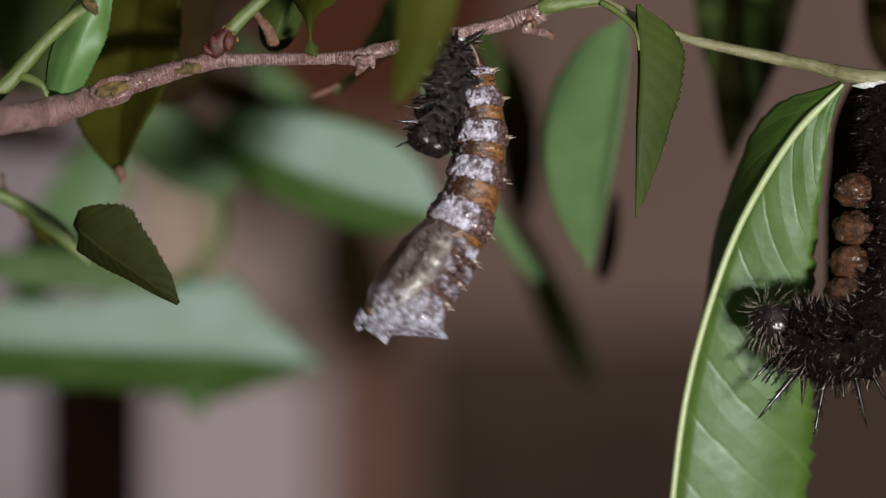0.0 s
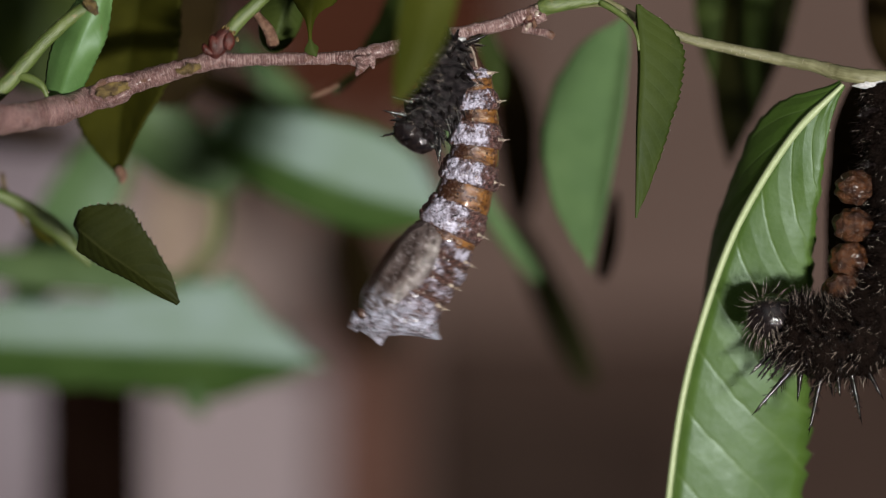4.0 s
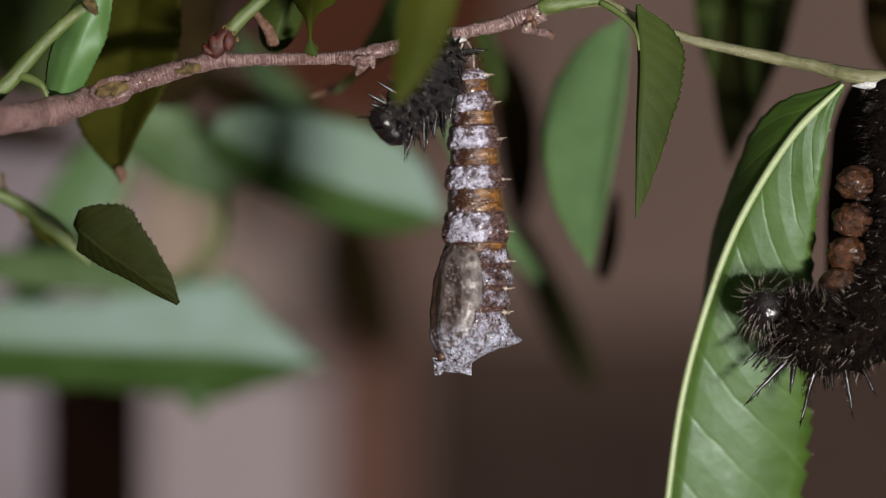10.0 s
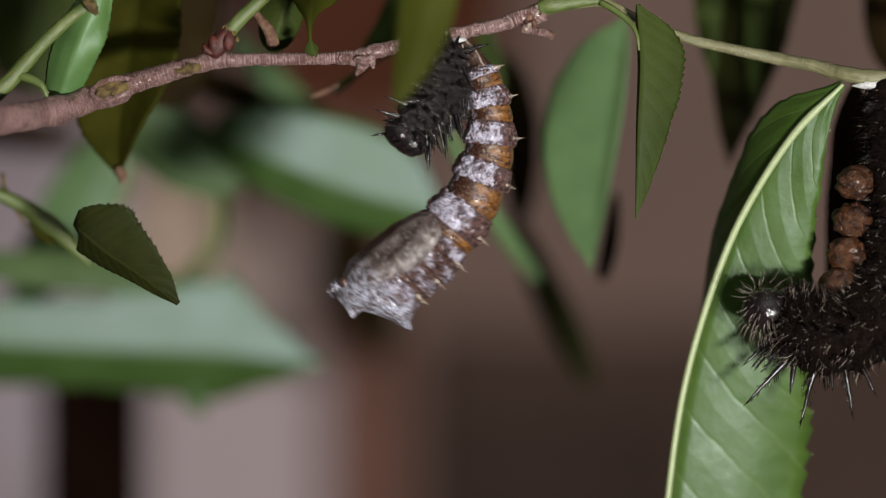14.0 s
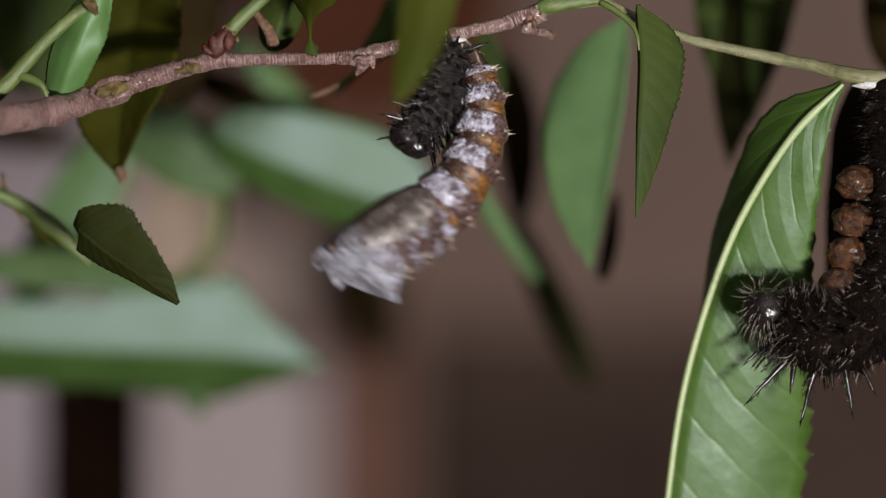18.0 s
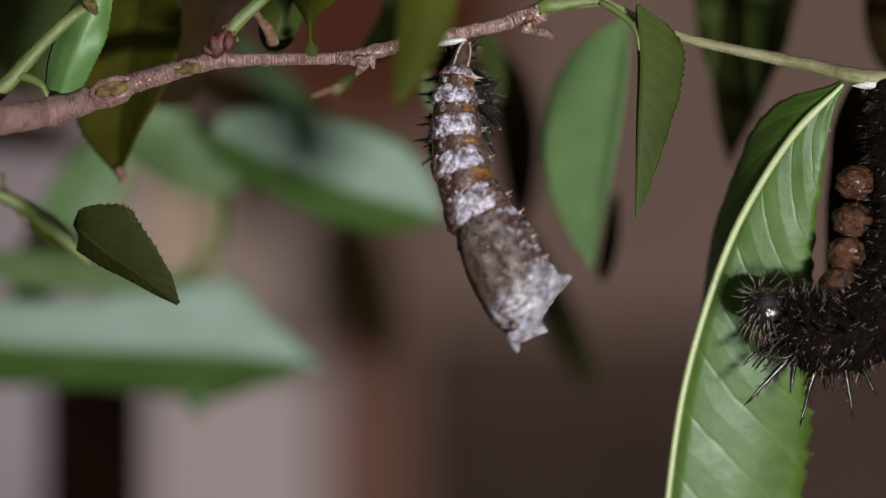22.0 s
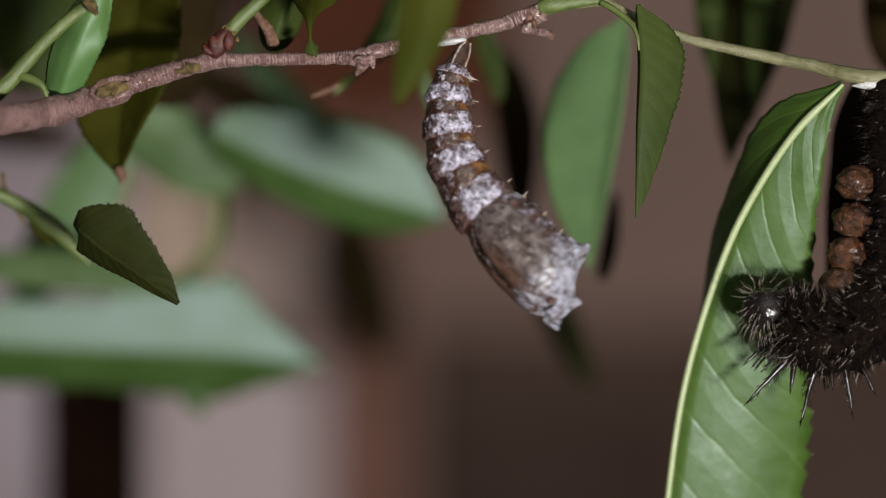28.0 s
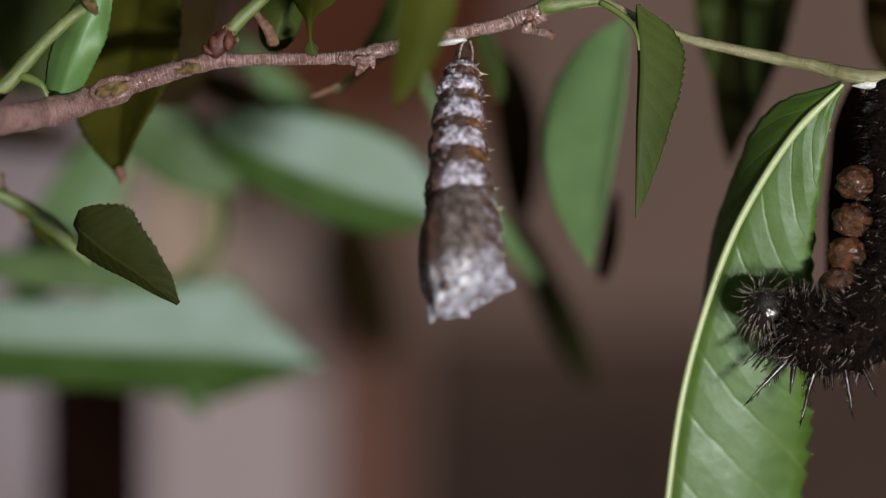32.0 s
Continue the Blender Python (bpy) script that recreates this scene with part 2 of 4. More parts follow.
    return n.done(col, 0.34, Specular_IOR_Level=0.5, Coat_Weight=0.1, Coat_Roughness=0.2)


def plain(name, a, b, scale, rough, far=0.0001, strength=0.4, **more):
    n = Nodes(name)
    o = n.coord()
    k = n.noise(o, scale, 5)
    n.bump(n.noise(o, scale * 4, 5), strength, far)
    return n.done(n.mix(n.ramp(k, 0.35, 0.65), a, b), rough, **more)


RIB = rib_material()
BARK = bark_material()
STEM = stem_material("stem_green", (0.040, 0.064, 0.012), (0.088, 0.118, 0.028), 0.5)
STEM_PALE = stem_material("stem_pale", (0.080, 0.078, 0.034), (0.165, 0.16, 0.085), 0.55)
BLOOM, FRONT, AMBER, WING = chrysalis_skin(), chrysalis_front(), membrane_material(), wing_material()
SPINE_TAN = plain("spine_tan", (0.11, 0.075, 0.058), (0.33, 0.275, 0.225), 2.5, 0.4)
STALK = plain("stalk_dark", (0.016, 0.008, 0.006), (0.05, 0.024, 0.016), 1.5, 0.35)
STALK_PALE = plain("stalk_pale", (0.10, 0.068, 0.050), (0.30, 0.25, 0.21), 2.0, 0.45)
BLACK = plain("velvet_black", (0.003, 0.0015, 0.001), (0.007, 0.004, 0.003), 1.5, 0.6, 0.0003, 0.9, Specular_IOR_Level=0.05)
SHED = plain("shed_skin_black", (0.004, 0.003, 0.004), (0.030, 0.024, 0.026), 2.2, 0.32, 0.0005, 1.0, Specular_IOR_Level=0.5)
HORN = plain("horn_black", (0.006, 0.005, 0.006), (0.014, 0.010, 0.010), 2.0, 0.13, 0.0002, 0.2, Specular_IOR_Level=0.4)
THORN = plain("thorn_black", (0.004, 0.003, 0.003), (0.010, 0.007, 0.007), 2.0, 0.2, 0.0001, 0.3, Specular_IOR_Level=0.6)
HAIR = plain("hair_grey", (0.16, 0.12, 0.095), (0.52, 0.45, 0.39), 1.0, 0.25, Specular_IOR_Level=0.6)
HAIR_DARK = plain("hair_dark", (0.004, 0.002, 0.0015), (0.009, 0.006, 0.005), 1.0, 0.5, Specular_IOR_Level=0.06)
RUST = plain("proleg_rust", (0.014, 0.004, 0.0015), (0.060, 0.021, 0.006), 1.1, 0.36, 0.0004, 0.8, Specular_IOR_Level=0.3, Coat_Weight=0.1, Coat_Roughness=0.2)
BUD = plain("bud_red", (0.024, 0.005, 0.004), (0.072, 0.014, 0.009), 1.6, 0.4, 0.0002, 0.6)
TIP = plain("tip_brown", (0.085, 0.036, 0.020), (0.20, 0.115, 0.075), 2.2, 0.55, 0.0003, 0.8)
SCAR = plain("scar_olive", (0.045, 0.026, 0.010), (0.165, 0.115, 0.036), 1.3, 0.45, 0.0004, 0.9)
SILK = plain("silk_white", (0.42, 0.42, 0.43), (0.62, 0.62, 0.63), 3.0, 0.6, 0.0002, 0.8)
WALL = plain("wall_mauve_brown", (0.44, 0.305, 0.262), (0.52, 0.36, 0.315), 0.01, 0.85, 0.001, Specular_IOR_Level=0.1)
WALL_DARK = plain("panel_dark_brown", (0.088, 0.058, 0.048), (0.128, 0.087, 0.072), 0.012, 0.8, 0.001, Specular_IOR_Level=0.05)
FLOOR = plain("floor_brown", (0.12, 0.08, 0.06), (0.20, 0.14, 0.10), 0.01, 0.6, 0.001)
CEIL = plain("ceiling_white", (0.62, 0.61, 0.60), (0.72, 0.71, 0.70), 0.01, 0.9, 0.001)
POST_RED = plain("wood_red_brown", (0.096, 0.031, 0.017), (0.135, 0.045, 0.026), 0.03, 0.8, 0.0005, Specular_IOR_Level=0.1)
POST_PINK = plain("wood_faded_red", (0.20, 0.100, 0.075), (0.26, 0.130, 0.10), 0.03, 0.8, 0.0005, Specular_IOR_Level=0.1)
POST_BLACK = plain("wood_black", (0.004, 0.002, 0.001), (0.008, 0.004, 0.003), 0.03, 0.95, 0.0005, Specular_IOR_Level=0.0)
WALL_MID = plain("panel_mid_brown", (0.150, 0.098, 0.080), (0.20, 0.132, 0.110), 0.012, 0.8, 0.001, Specular_IOR_Level=0.05)
CLOTH = plain("cloth_lilac", (0.44, 0.36, 0.41), (0.58, 0.50, 0.57), 0.02, 0.9, 0.001)
CLOTH_PINK = plain("cloth_pink", (0.57, 0.47, 0.50), (0.63, 0.52, 0.555), 0.006, 0.9, 0.001)
CLOTH_TAN = plain("cloth_tan", (0.66, 0.50, 0.39), (0.74, 0.57, 0.45), 0.006, 0.9, 0.001)
CLOTH_MAUVE = plain("cloth_mauve", (0.42, 0.325, 0.305), (0.48, 0.375, 0.355), 0.006, 0.9, 0.001, Specular_IOR_Level=0.1)


# ---- mesh helpers ----
def mesh_object(name, verts, faces, mat, parent=None, label="", uvs=None, smooth=True):
    me = bpy.data.meshes.new(name)
    me.from_pydata([tuple(v) for v in verts], [], faces)
    if uvs is not None:
        layer = me.uv_layers.new(name="UVMap")
        for loop in me.loops:
            layer.data[loop.index].uv = uvs[loop.vertex_index]
    me.materials.append(mat)
    if smooth:
        me.polygons.foreach_set("use_smooth", [True] * len(me.polygons))
    me.update()
    ob = new(name, me)
    if parent is not None:
        ob.parent = parent
    if label:
        ob["label"] = label
    return ob


def thing(name, place, label, category, group="", kind=""):
    ob = new(name)
    ob.location = place
    ob.empty_display_size = 0.002
    return tagged(ob, label, category, group, kind)


def spline(points, n):
    """n + 1 places along a smooth curve through the points (tuples of any length)."""
    p = [np.array(q, float) for q in points]
    p = [2 * p[0] - p[1]] + p + [2 * p[-1] - p[-2]]
    out = []
    m = len(p) - 3
    for i in range(n + 1):
        f = i / n * m
        k = min(int(f), m - 1)
        t = f - k
        a, b, c, d = p[k:k + 4]
        out.append(0.5 * (2 * b + (c - a) * t + (2 * a - 5 * b + 4 * c - d) * t * t + (3 * b - a - 3 * c + d) * t ** 3))
    return out


def sweep(path, radii, sides=12, bump=0.0, grain=900.0, origin=Vector(), flat=1.0, ends=True):
    """Vertices, faces and uvs of a tube along the path (Vectors), with its radii; uv in millimetres."""
    verts, faces, uvs = [], [], []
    n = len(path)
    side = Vector((0.13, -1, 0.21))
    run = 0.0
    for i, p in enumerate(path):
        t = (path[min(i + 1, n - 1)] - path[max(i - 1, 0)]).normalized()
        side = (side - t * side.dot(t)).normalized()
        up = t.cross(side)
        if i:
            run += (p - path[i - 1]).length * 1000
        for k in range(sides):
            a = 2 * math.pi * k / sides
            r = radii[i]
            d = side * math.cos(a) * flat + up * math.sin(a)
            if bump:
                r *= 1 + bump * noise.noise((p + d * r) * grain) + 0.5 * bump * noise.noise((p + d * r) * grain * 2.7)
            verts.append(p + d * r - origin)
            uvs.append((abs(2 * k / sides - 1) * radii[i] * 3140, run))
    for i in range(n - 1):
        for k in range(sides):
            a, b = i * sides + k, i * sides + (k + 1) % sides
            faces.append((a, b, b + sides, a + sides))
    if ends:
        faces.append(tuple(range(sides))[::-1])
        faces.append(tuple(range((n - 1) * sides, n * sides)))
    return verts, faces, uvs


def tube(name, points, mat, parent, steps=40, sides=12, bump=0.0, grain=900.0, label="", flat=1.0):
    """A stem through grid points (x, y, d, r); the parent stands unturned."""
    path, radii = [], []
    for q in spline(points, steps):
        path.append(at(q[0], q[1], q[2]))
        radii.append(max(q[3], 0.3) * GRID)
    v, f, u = sweep(path, radii, sides, bump, grain, parent.location if parent else Vector(), flat)
    return mesh_object(name, v, f, mat, parent, label, u)


def station(values, s):
    """The value at s of values that stand at even steps from 0 to 1, smoothly joined."""
    f = s * (len(values) - 1)
    k = min(int(f), len(values) - 2)
    a, b, c, d = (values[min(max(k + j, 0), len(values) - 1)] for j in (-1, 0, 1, 2))
    t = f - k
    return max(0.5 * (2 * b + (c - a) * t + (2 * a - 5 * b + 4 * c - d) * t * t + (3 * b - a - 3 * c + d) * t ** 3), 0.0)


def leaf(parent, bones, mat, left, right, fold_l=15.0, fold_r=15.0, face=(0, -1, 0.15), teeth=26, rib=4.0, wide_at=0.42,
         wave=0.05, label="", curl=0.12, saw=0.05, name="leaf", cut=0.02, tip_sharp=0.85, root=0.62, glands="", rib_taper=0.8):
    """A blade along grid points (x, y, d) from stalk to tip. Each half is as wide on the grid as left or right says, or as wide as the
    tuple says at even steps from stalk to tip; the folds alike."""
    o = parent.location
    rows, cols = 96, 9
    span = (max(left) if isinstance(left, tuple) else left) + (max(right) if isinstance(right, tuple) else right)
    mid = [at(*q) for q in spline(bones, rows)]
    n0 = Vector(face).normalized()
    verts, uvs, faces = [], [], []
    a = root
    b = a * (1 - wide_at) / wide_at
    b *= tip_sharp
    top = (a / (a + b)) ** a * (b / (a + b)) ** b
    for i in range(rows + 1):
        s = i / rows
        t = (mid[min(i + 1, rows)] - mid[max(i - 1, 0)]).normalized()
        nn = (n0 - t * n0.dot(t)).normalized()
        rt = nn.cross(t)
        prof = (max(s, cut) ** a) * (max(1 - s, 0.0) ** b) / top
        tooth = 1 - saw * ((s * teeth) % 1.0) - 0.03 * noise.noise(mid[i] * 700)
        for k in range(-cols, cols + 1):
            u = k / cols
            half = right if k > 0 else left
            half = station(half, s) * (1 + mid[i].y / REACH) if isinstance(half, tuple) else half * prof
            w = half * GRID * abs(u) * (1 + (tooth - 1) * abs(u) ** 3)
            f = fold_r if k > 0 else fold_l
            f = radians(station(f, s) if isinstance(f, tuple) else f)
            sg = 1 if k > 0 else -1
            p = mid[i] + rt * sg * w * math.cos(f) - nn * w * math.sin(f)
            p = p - nn * (curl * w * abs(u))
            p = p + nn * (wave * span * GRID * abs(u) * prof * noise.noise(Vector((u * 1.7, s * 5, mid[i].x * 300))))
            verts.append(p - o)
            uvs.append((0.5 + u * 0.5, s))
    m = 2 * cols + 1
    for i in range(rows):
        for k in range(m - 1):
            q = i * m + k
            faces.append((q, q + 1, q + m + 1, q + m))
    ob = mesh_object(name, verts, faces, mat, parent, label, uvs)
    solid = ob.modifiers.new("thickness", "SOLIDIFY")
    solid.thickness, solid.offset = 0.00022, 0
    if glands:
        dots = []
        for i in range(teeth):
            row = min(rows - 1, int((i + 0.04) / teeth * rows) + 1)
            for k in ((2 * cols,) if glands == "right" else (0, 2 * cols)):
                p = verts[row * m + k]
                r = random.Random(i).uniform(1.2, 2.2) * GRID
                dots.append(blob(p, (Vector((r, 0, 0)), Vector((0, r, 0)), Vector((0, 0, r))), 4, 6))
        tagged(mesh_object("margin_glands", *gather(dots), STALK_PALE, ob, "tiny pale margin glands"), kind="stuff")
    if rib:
        up = n0 * 0.6 * rib * GRID
        path = [p + up for p in mid[:-2]]
        radii = [rib * GRID * (0.45 + 0.55 * min(1, 12 * i / rows)) * (1 - rib_taper * i / rows) for i in range(len(path))]
        v, f, u = sweep(path, radii, 8, 0.05, 900, o)
        mesh_object("midrib", v, f, RIB, ob, "pale green midrib", u)
    return ob


def cone_mesh(root, tip, r, sides=6, bend=0.0):
    """Vertices and faces of a thin thorn from root to tip."""
    ax = tip - root
    t = ax.normalized()
    s = t.orthogonal().normalized()
    q = t.cross(s)
    verts, faces = [], []
    for j, (f, k) in enumerate(((0, 1.0), (0.35, 0.7), (0.75, 0.35))):
        c = root + ax * f + s * bend * ax.length * math.sin(f * math.pi)
        for i in range(sides):
            a = 2 * math.pi * i / sides
            verts.append(c + (s * math.cos(a) + q * math.sin(a)) * r * k)
    verts.append(tip)
    for j in range(2):
        for i in range(sides):
            faces.append((j * sides + i, j * sides + (i + 1) % sides, (j + 1) * sides + (i + 1) % sides, (j + 1) * sides + i))
    for i in range(sides):
        faces.append((2 * sides + i, 2 * sides + (i + 1) % sides, 3 * sides))
    return verts, faces


def gather(pieces):
    verts, faces = [], []
    for v, f in pieces:
        k = len(verts)
        verts += v
        faces += [tuple(i + k for i in q) for q in f]
    return verts, faces


def bristle(root, tip, r, rng, barbs=10, barb=0.35):
    """A thorn with side barbs, as on a spiny caterpillar."""
    pieces = [cone_mesh(root, tip, r, 6)]
    ax = tip - root
    t = ax.normalized()
    s = t.orthogonal().normalized()
    q = t.cross(s)
    for i in range(barbs):
        f = 0.2 + 0.7 * i / barbs
        a = rng.uniform(0, 6.283)
        side = (s * math.cos(a) + q * math.sin(a)) * 0.8 + t * 0.75
        p = root + ax * f
        pieces.append(cone_mesh(p, p + side.normalized() * ax.length * barb * (1.1 - f), r * 0.32, 3))
    return gather(pieces)


def blob(centre, axes, rows=14, cols=20, bump=0.0, grain=800.0):
    """An uneven ball: centre and three half-axes as Vectors."""
    verts, faces = [], []
    for i in range(rows + 1):
        v = math.pi * i / rows
        for k in range(cols):
            u = 2 * math.pi * k / cols
            d = axes[0] * math.sin(v) * math.cos(u) + axes[1] * math.sin(v) * math.sin(u) + axes[2] * math.cos(v)
            verts.append(centre + d * (1 + bump * noise.noise((centre + d) * grain)))
    for i in range(rows):
        for k in range(cols):
            a, b = i * cols + k, i * cols + (k + 1) % cols
            faces.append((a, b, b + cols, a + cols))
    return verts, faces


def box(name, lo, hi, mat, parent=None, label="", kind="", category=""):
    (a, b, c), (d, e, f) = lo, hi
    v = [Vector(p) for p in ((a, b, c), (d, b, c), (d, e, c), (a, e, c), (a, b, f), (d, b, f), (d, e, f), (a, e, f))]
    q = [(3, 2, 1, 0), (4, 5, 6, 7), (0, 1, 5, 4), (1, 2, 6, 5), (2, 3, 7, 6), (3, 0, 4, 7)]
    return tagged(mesh_object(name, v, q, mat, parent, label, smooth=False), label, category, "", kind)


# ---- the room ----
box("floor", (-1.5, -1.5, -0.05), (1.5, 1.1, 0), FLOOR, label="brown floor below the plant", kind="structure")
box("ceiling", (-1.5, -1.5, 2.4), (1.5, 1.1, 2.45), CEIL, label="plain white ceiling", kind="structure")
box("wall_north", (-1.6, 0.9, 0), (1.6, 1.0, 2.4), WALL, label="mauve brown painted wall", kind="structure")
box("wall_south", (-1.6, -1.6, 0), (1.6, -1.5, 2.4), WALL, label="mauve brown painted wall", kind="structure")
box("wall_west", (-1.6, -1.5, 0), (-1.5, 0.9, 2.4), WALL, label="mauve brown painted wall", kind="structure")
box("wall_east", (1.5, -1.5, 0), (1.6, 0.9, 2.4), WALL, label="mauve brown painted wall", kind="structure")


def upright(name, x0, x1, y0, d, mat, label, category, thick=12.0, foot=0.0):
    """A post or board from the floor up to grid height y0, d mm away."""
    a, b = at(x0, y0, d), at(x1, y0, d)
    ob = box(name, (a.x, d * 0.001, foot), (b.x, d * 0.001 + thick * 0.001, a.z), mat, None, label, "", category)
    bev = ob.modifiers.new("edge", "BEVEL")
    bev.width, bev.segments = 0.0015, 2
    return ob


upright("post", 72, 246, 620, 180, POST_BLACK, "black wooden post standing on the floor", "post")
FRAME = thing("wooden_frame", Vector((0, 0.53, 0)), "red-brown wooden frame standing on the floor", "frame")
for name, x0, x1, y0, y1 in (("post", 585, 705, -700, 40000), ("crossbeam", 470, 905, -300, 215)):
    a, b = at(x0, y0, 530), at(x1, y1, 530)
    side = -0.002 if name == "crossbeam" else 0.0
    piece = box(name, (a.x, side, max(b.z, 0)), (b.x, 0.012 + side, a.z), POST_RED if name == "crossbeam" else POST_PINK, FRAME)
    bev = piece.modifiers.new("edge", "BEVEL")
    bev.width, bev.segments = 0.0015, 2
upright("board", -500, 215, 215, 560, CLOTH, "pale lilac board leaning behind the plant", "board")
upright("board", 235, 372, 300, 575, CLOTH_TAN, "tan board behind the plant", "board")
upright("board", 372, 690, 400, 590, CLOTH_MAUVE, "mauve grey board behind the plant", "board")
upright("board", 246, 640, 640, 545, CLOTH_PINK, "dull pink board behind the plant", "board")
tagged(upright("wall_panel", 790, 1230, 735, 840, WALL_DARK, "dark brown low panel before the wall", ""), kind="structure")
tagged(upright("wall_panel", 750, 1900, 585, 860, WALL_MID, "mid brown low panel before the wall", ""), kind="structure")


# ---- the plant ----
PLANT = thing("tree_branch", Vector((-0.085, 0.02, 0.0)), "brown twig with green serrated leaves and a standing stem", "branch")
tube("main_stem", [(-1000, 21000, 20, 70), (-990, 9000, 20, 64), (-980, 1500, 20, 52), (-960, 500, 20, 40)], BARK, PLANT, 60, 14, 0.05, 300)
tube("twig", [(-1000, 700, 20, 34), (-500, 330, 8, 30), (-150, 236, -10, 27), (0, 212, -7, 26), (60, 203, -4, 24), (110, 194, -2, 24), (160, 176, 0, 22),
              (205, 160, 0, 25), (240, 146, 0, 19), (300, 128, 0, 17), (345, 116, 0, 15), (385, 107, 0, 16), (430, 106, 0, 12), (500, 105, 0, 11),
              (560, 104, 0, 11), (610, 102, 0, 12), (640, 102, 0, 17), (665, 92, 0, 13), (720, 78, 0, 12), (780, 65, 0, 12), (840, 54, 0, 12),
              (890, 42, 0, 13), (925, 30, 0, 15), (948, 26, 0, 18), (962, 20, 0, 15)], BARK, PLANT, 320, 22, 0.20, 1300, "pink-brown ringed bark")
tube("twig_stub", [(925, 50, -0.4, 9), (950, 56, -0.4, 7), (970, 60, -0.4, 8), (980, 66, -0.4, 6)], BARK, PLANT, 20, 10, 0.15, 2200, "short broken brown stub")
tube("thorn", [(642, 104, -0.5, 18), (641, 116, -0.6, 11), (634, 128, -0.6, 6), (630, 134, -0.6, 2)], BARK, PLANT, 16, 14, 0.12, 1800)
tube("thorn", [(652, 102, -0.5, 13), (658, 112, -0.6, 7), (661, 122, -0.6, 2)], BARK, PLANT, 12, 12, 0.12, 1800)
rim = [(198 + 36 * math.cos(a) * 0.96 - 17 * math.sin(a) * 0.28, 158 - 36 * math.cos(a) * 0.28 - 17 * math.sin(a) * 0.96, -1.25 + 0.2 * abs(math.cos(a)), 5.5) for a in (0.52 * i for i in range(13))]
tube("leaf_scar", rim, BARK, PLANT, 60, 10, 0.5, 2600, "raised bark rim of a leaf scar")
v, f = blob(at(198, 158, -1.15) - PLANT.location, (Vector((33, 0, 9)) * GRID, Vector((0, 7, 0)) * GRID, Vector((-4, 0, 14)) * GRID), 20, 28, 0.5, 2200)
mesh_object("leaf_scar", v, f, SCAR, PLANT, "olive leaf scar")
tube("leaf_scar", [(312, 124, -0.7, 5), (335, 123, -0.8, 8), (355, 115, -0.7, 5)], SCAR, PLANT, 26, 16, 0.75, 2600, "brown leaf scar")
tube("shoot_tip", [(948, 20, 0, 13), (975, 12, 0, 14), (1010, 8, 0, 10), (1060, 4, 0, 9), (1085, 10, 1, 8), (1130, 34, 2.5, 8), (1215, 68, 3, 9),
                   (1290, 86, 3, 10), (1370, 103, 3, 11), (1440, 117, 2, 12), (1480, 128, 1, 14), (1520, 135, 0, 14), (1600, 140, 0, 15), (1900, 148, 0, 16)],
     STEM_PALE, PLANT, 200, 14, 0.12, 1500, "pale green young twig")
tube("shoot", [(954, 14, -0.4, 13), (974, 9, -0.5, 16), (996, 6, -0.5, 14), (1022, 4, -0.5, 10), (1062, 0, -0.4, 7)], STEM, PLANT, 30, 14, 0.12, 1500, "fresh green shoot base")
tube("stalk", [(1062, 4, -0.5, 6), (1090, 20, -1, 6), (1115, 40, -1.5, 5), (1127, 62, -2, 3.5), (1131, 90, -2, 2)], STEM, PLANT, 24, 10, 0.05, 1200)
tube("bud", [(374, 96, -0.8, 13), (382, 86, -1, 16), (392, 72, -1, 17), (402, 60, -1, 15), (408, 52, -1, 12)], BUD, PLANT, 24, 18, 0.06, 900, "dark red bud scales")
tube("bud_scale", [(360, 78, -1.4, 3), (366, 90, -1.5, 7), (376, 97, -1.4, 4)], BUD, PLANT, 10, 8, 0.25, 2200)
tube("shoot", [(405, 58, -1, 13), (425, 34, -1, 13), (455, 6, -1, 12), (500, -40, -1, 11), (560, -140, 2, 10)], STEM, PLANT, 30, 12, 0.06, 1200, "fresh green shoot")
tube("shoot", [(-200, 330, -2, 18), (-60, 210, -2, 17), (10, 150, -2, 15), (45, 112, -2, 14), (85, 68, -2, 12), (130, 28, -2, 12), (165, 5, -2, 12), (230, -60, -2, 10)],
     STEM, PLANT, 50, 12, 0.06, 1200, "fresh green shoot")
tube("stalk", [(20, 132, -2, 8), (50, 138, -2.4, 8), (72, 150, -2.6, 7), (82, 168, -2.6, 4), (86, 190, -2.2, 2)], STEM, PLANT, 24, 10, 0.06, 1200)
tube("stipule", [(150, 2, -3, 6), (162, 12, -3.2, 11), (172, 26, -3, 4)], SCAR, PLANT, 10, 8, 0.3, 2400)
tube("stalk", [(-120, 278, 8, 13), (-20, 336, 12, 13), (35, 362, 13, 14), (74, 388, 13, 18), (106, 412, 13, 17), (134, 442, 13, 12), (160, 470, 13, 5)], STEM, PLANT, 40, 10, 0.08, 1200)
tube("stalk", [(4, 306, 14, 4), (8, 332, 14, 4), (24, 362, 14, 4), (46, 402, 14, 2)], SCAR, PLANT, 20, 8, 0.1, 1500)
tube("stalk", [(52, 392, 17, 7), (74, 414, 17, 11), (96, 434, 17, 4)], LEAF_OLIVE, PLANT, 12, 8, 0.2, 1200)
tube("dry_twig", [(440, 5, 3, 5), (458, 32, 3, 8), (474, 52, 3, 10), (484, 78, 3, 11), (487, 84, 3, 6)], TIP, PLANT, 20, 10, 0.15, 1500, "pinkish brown dry twig end")
tube("stalk", [(700, 92, 14, 3), (650, 118, 18, 4), (612, 146, 20, 9), (590, 164, 20, 7)], STEM, PLANT, 20, 10, 0.1, 1500)
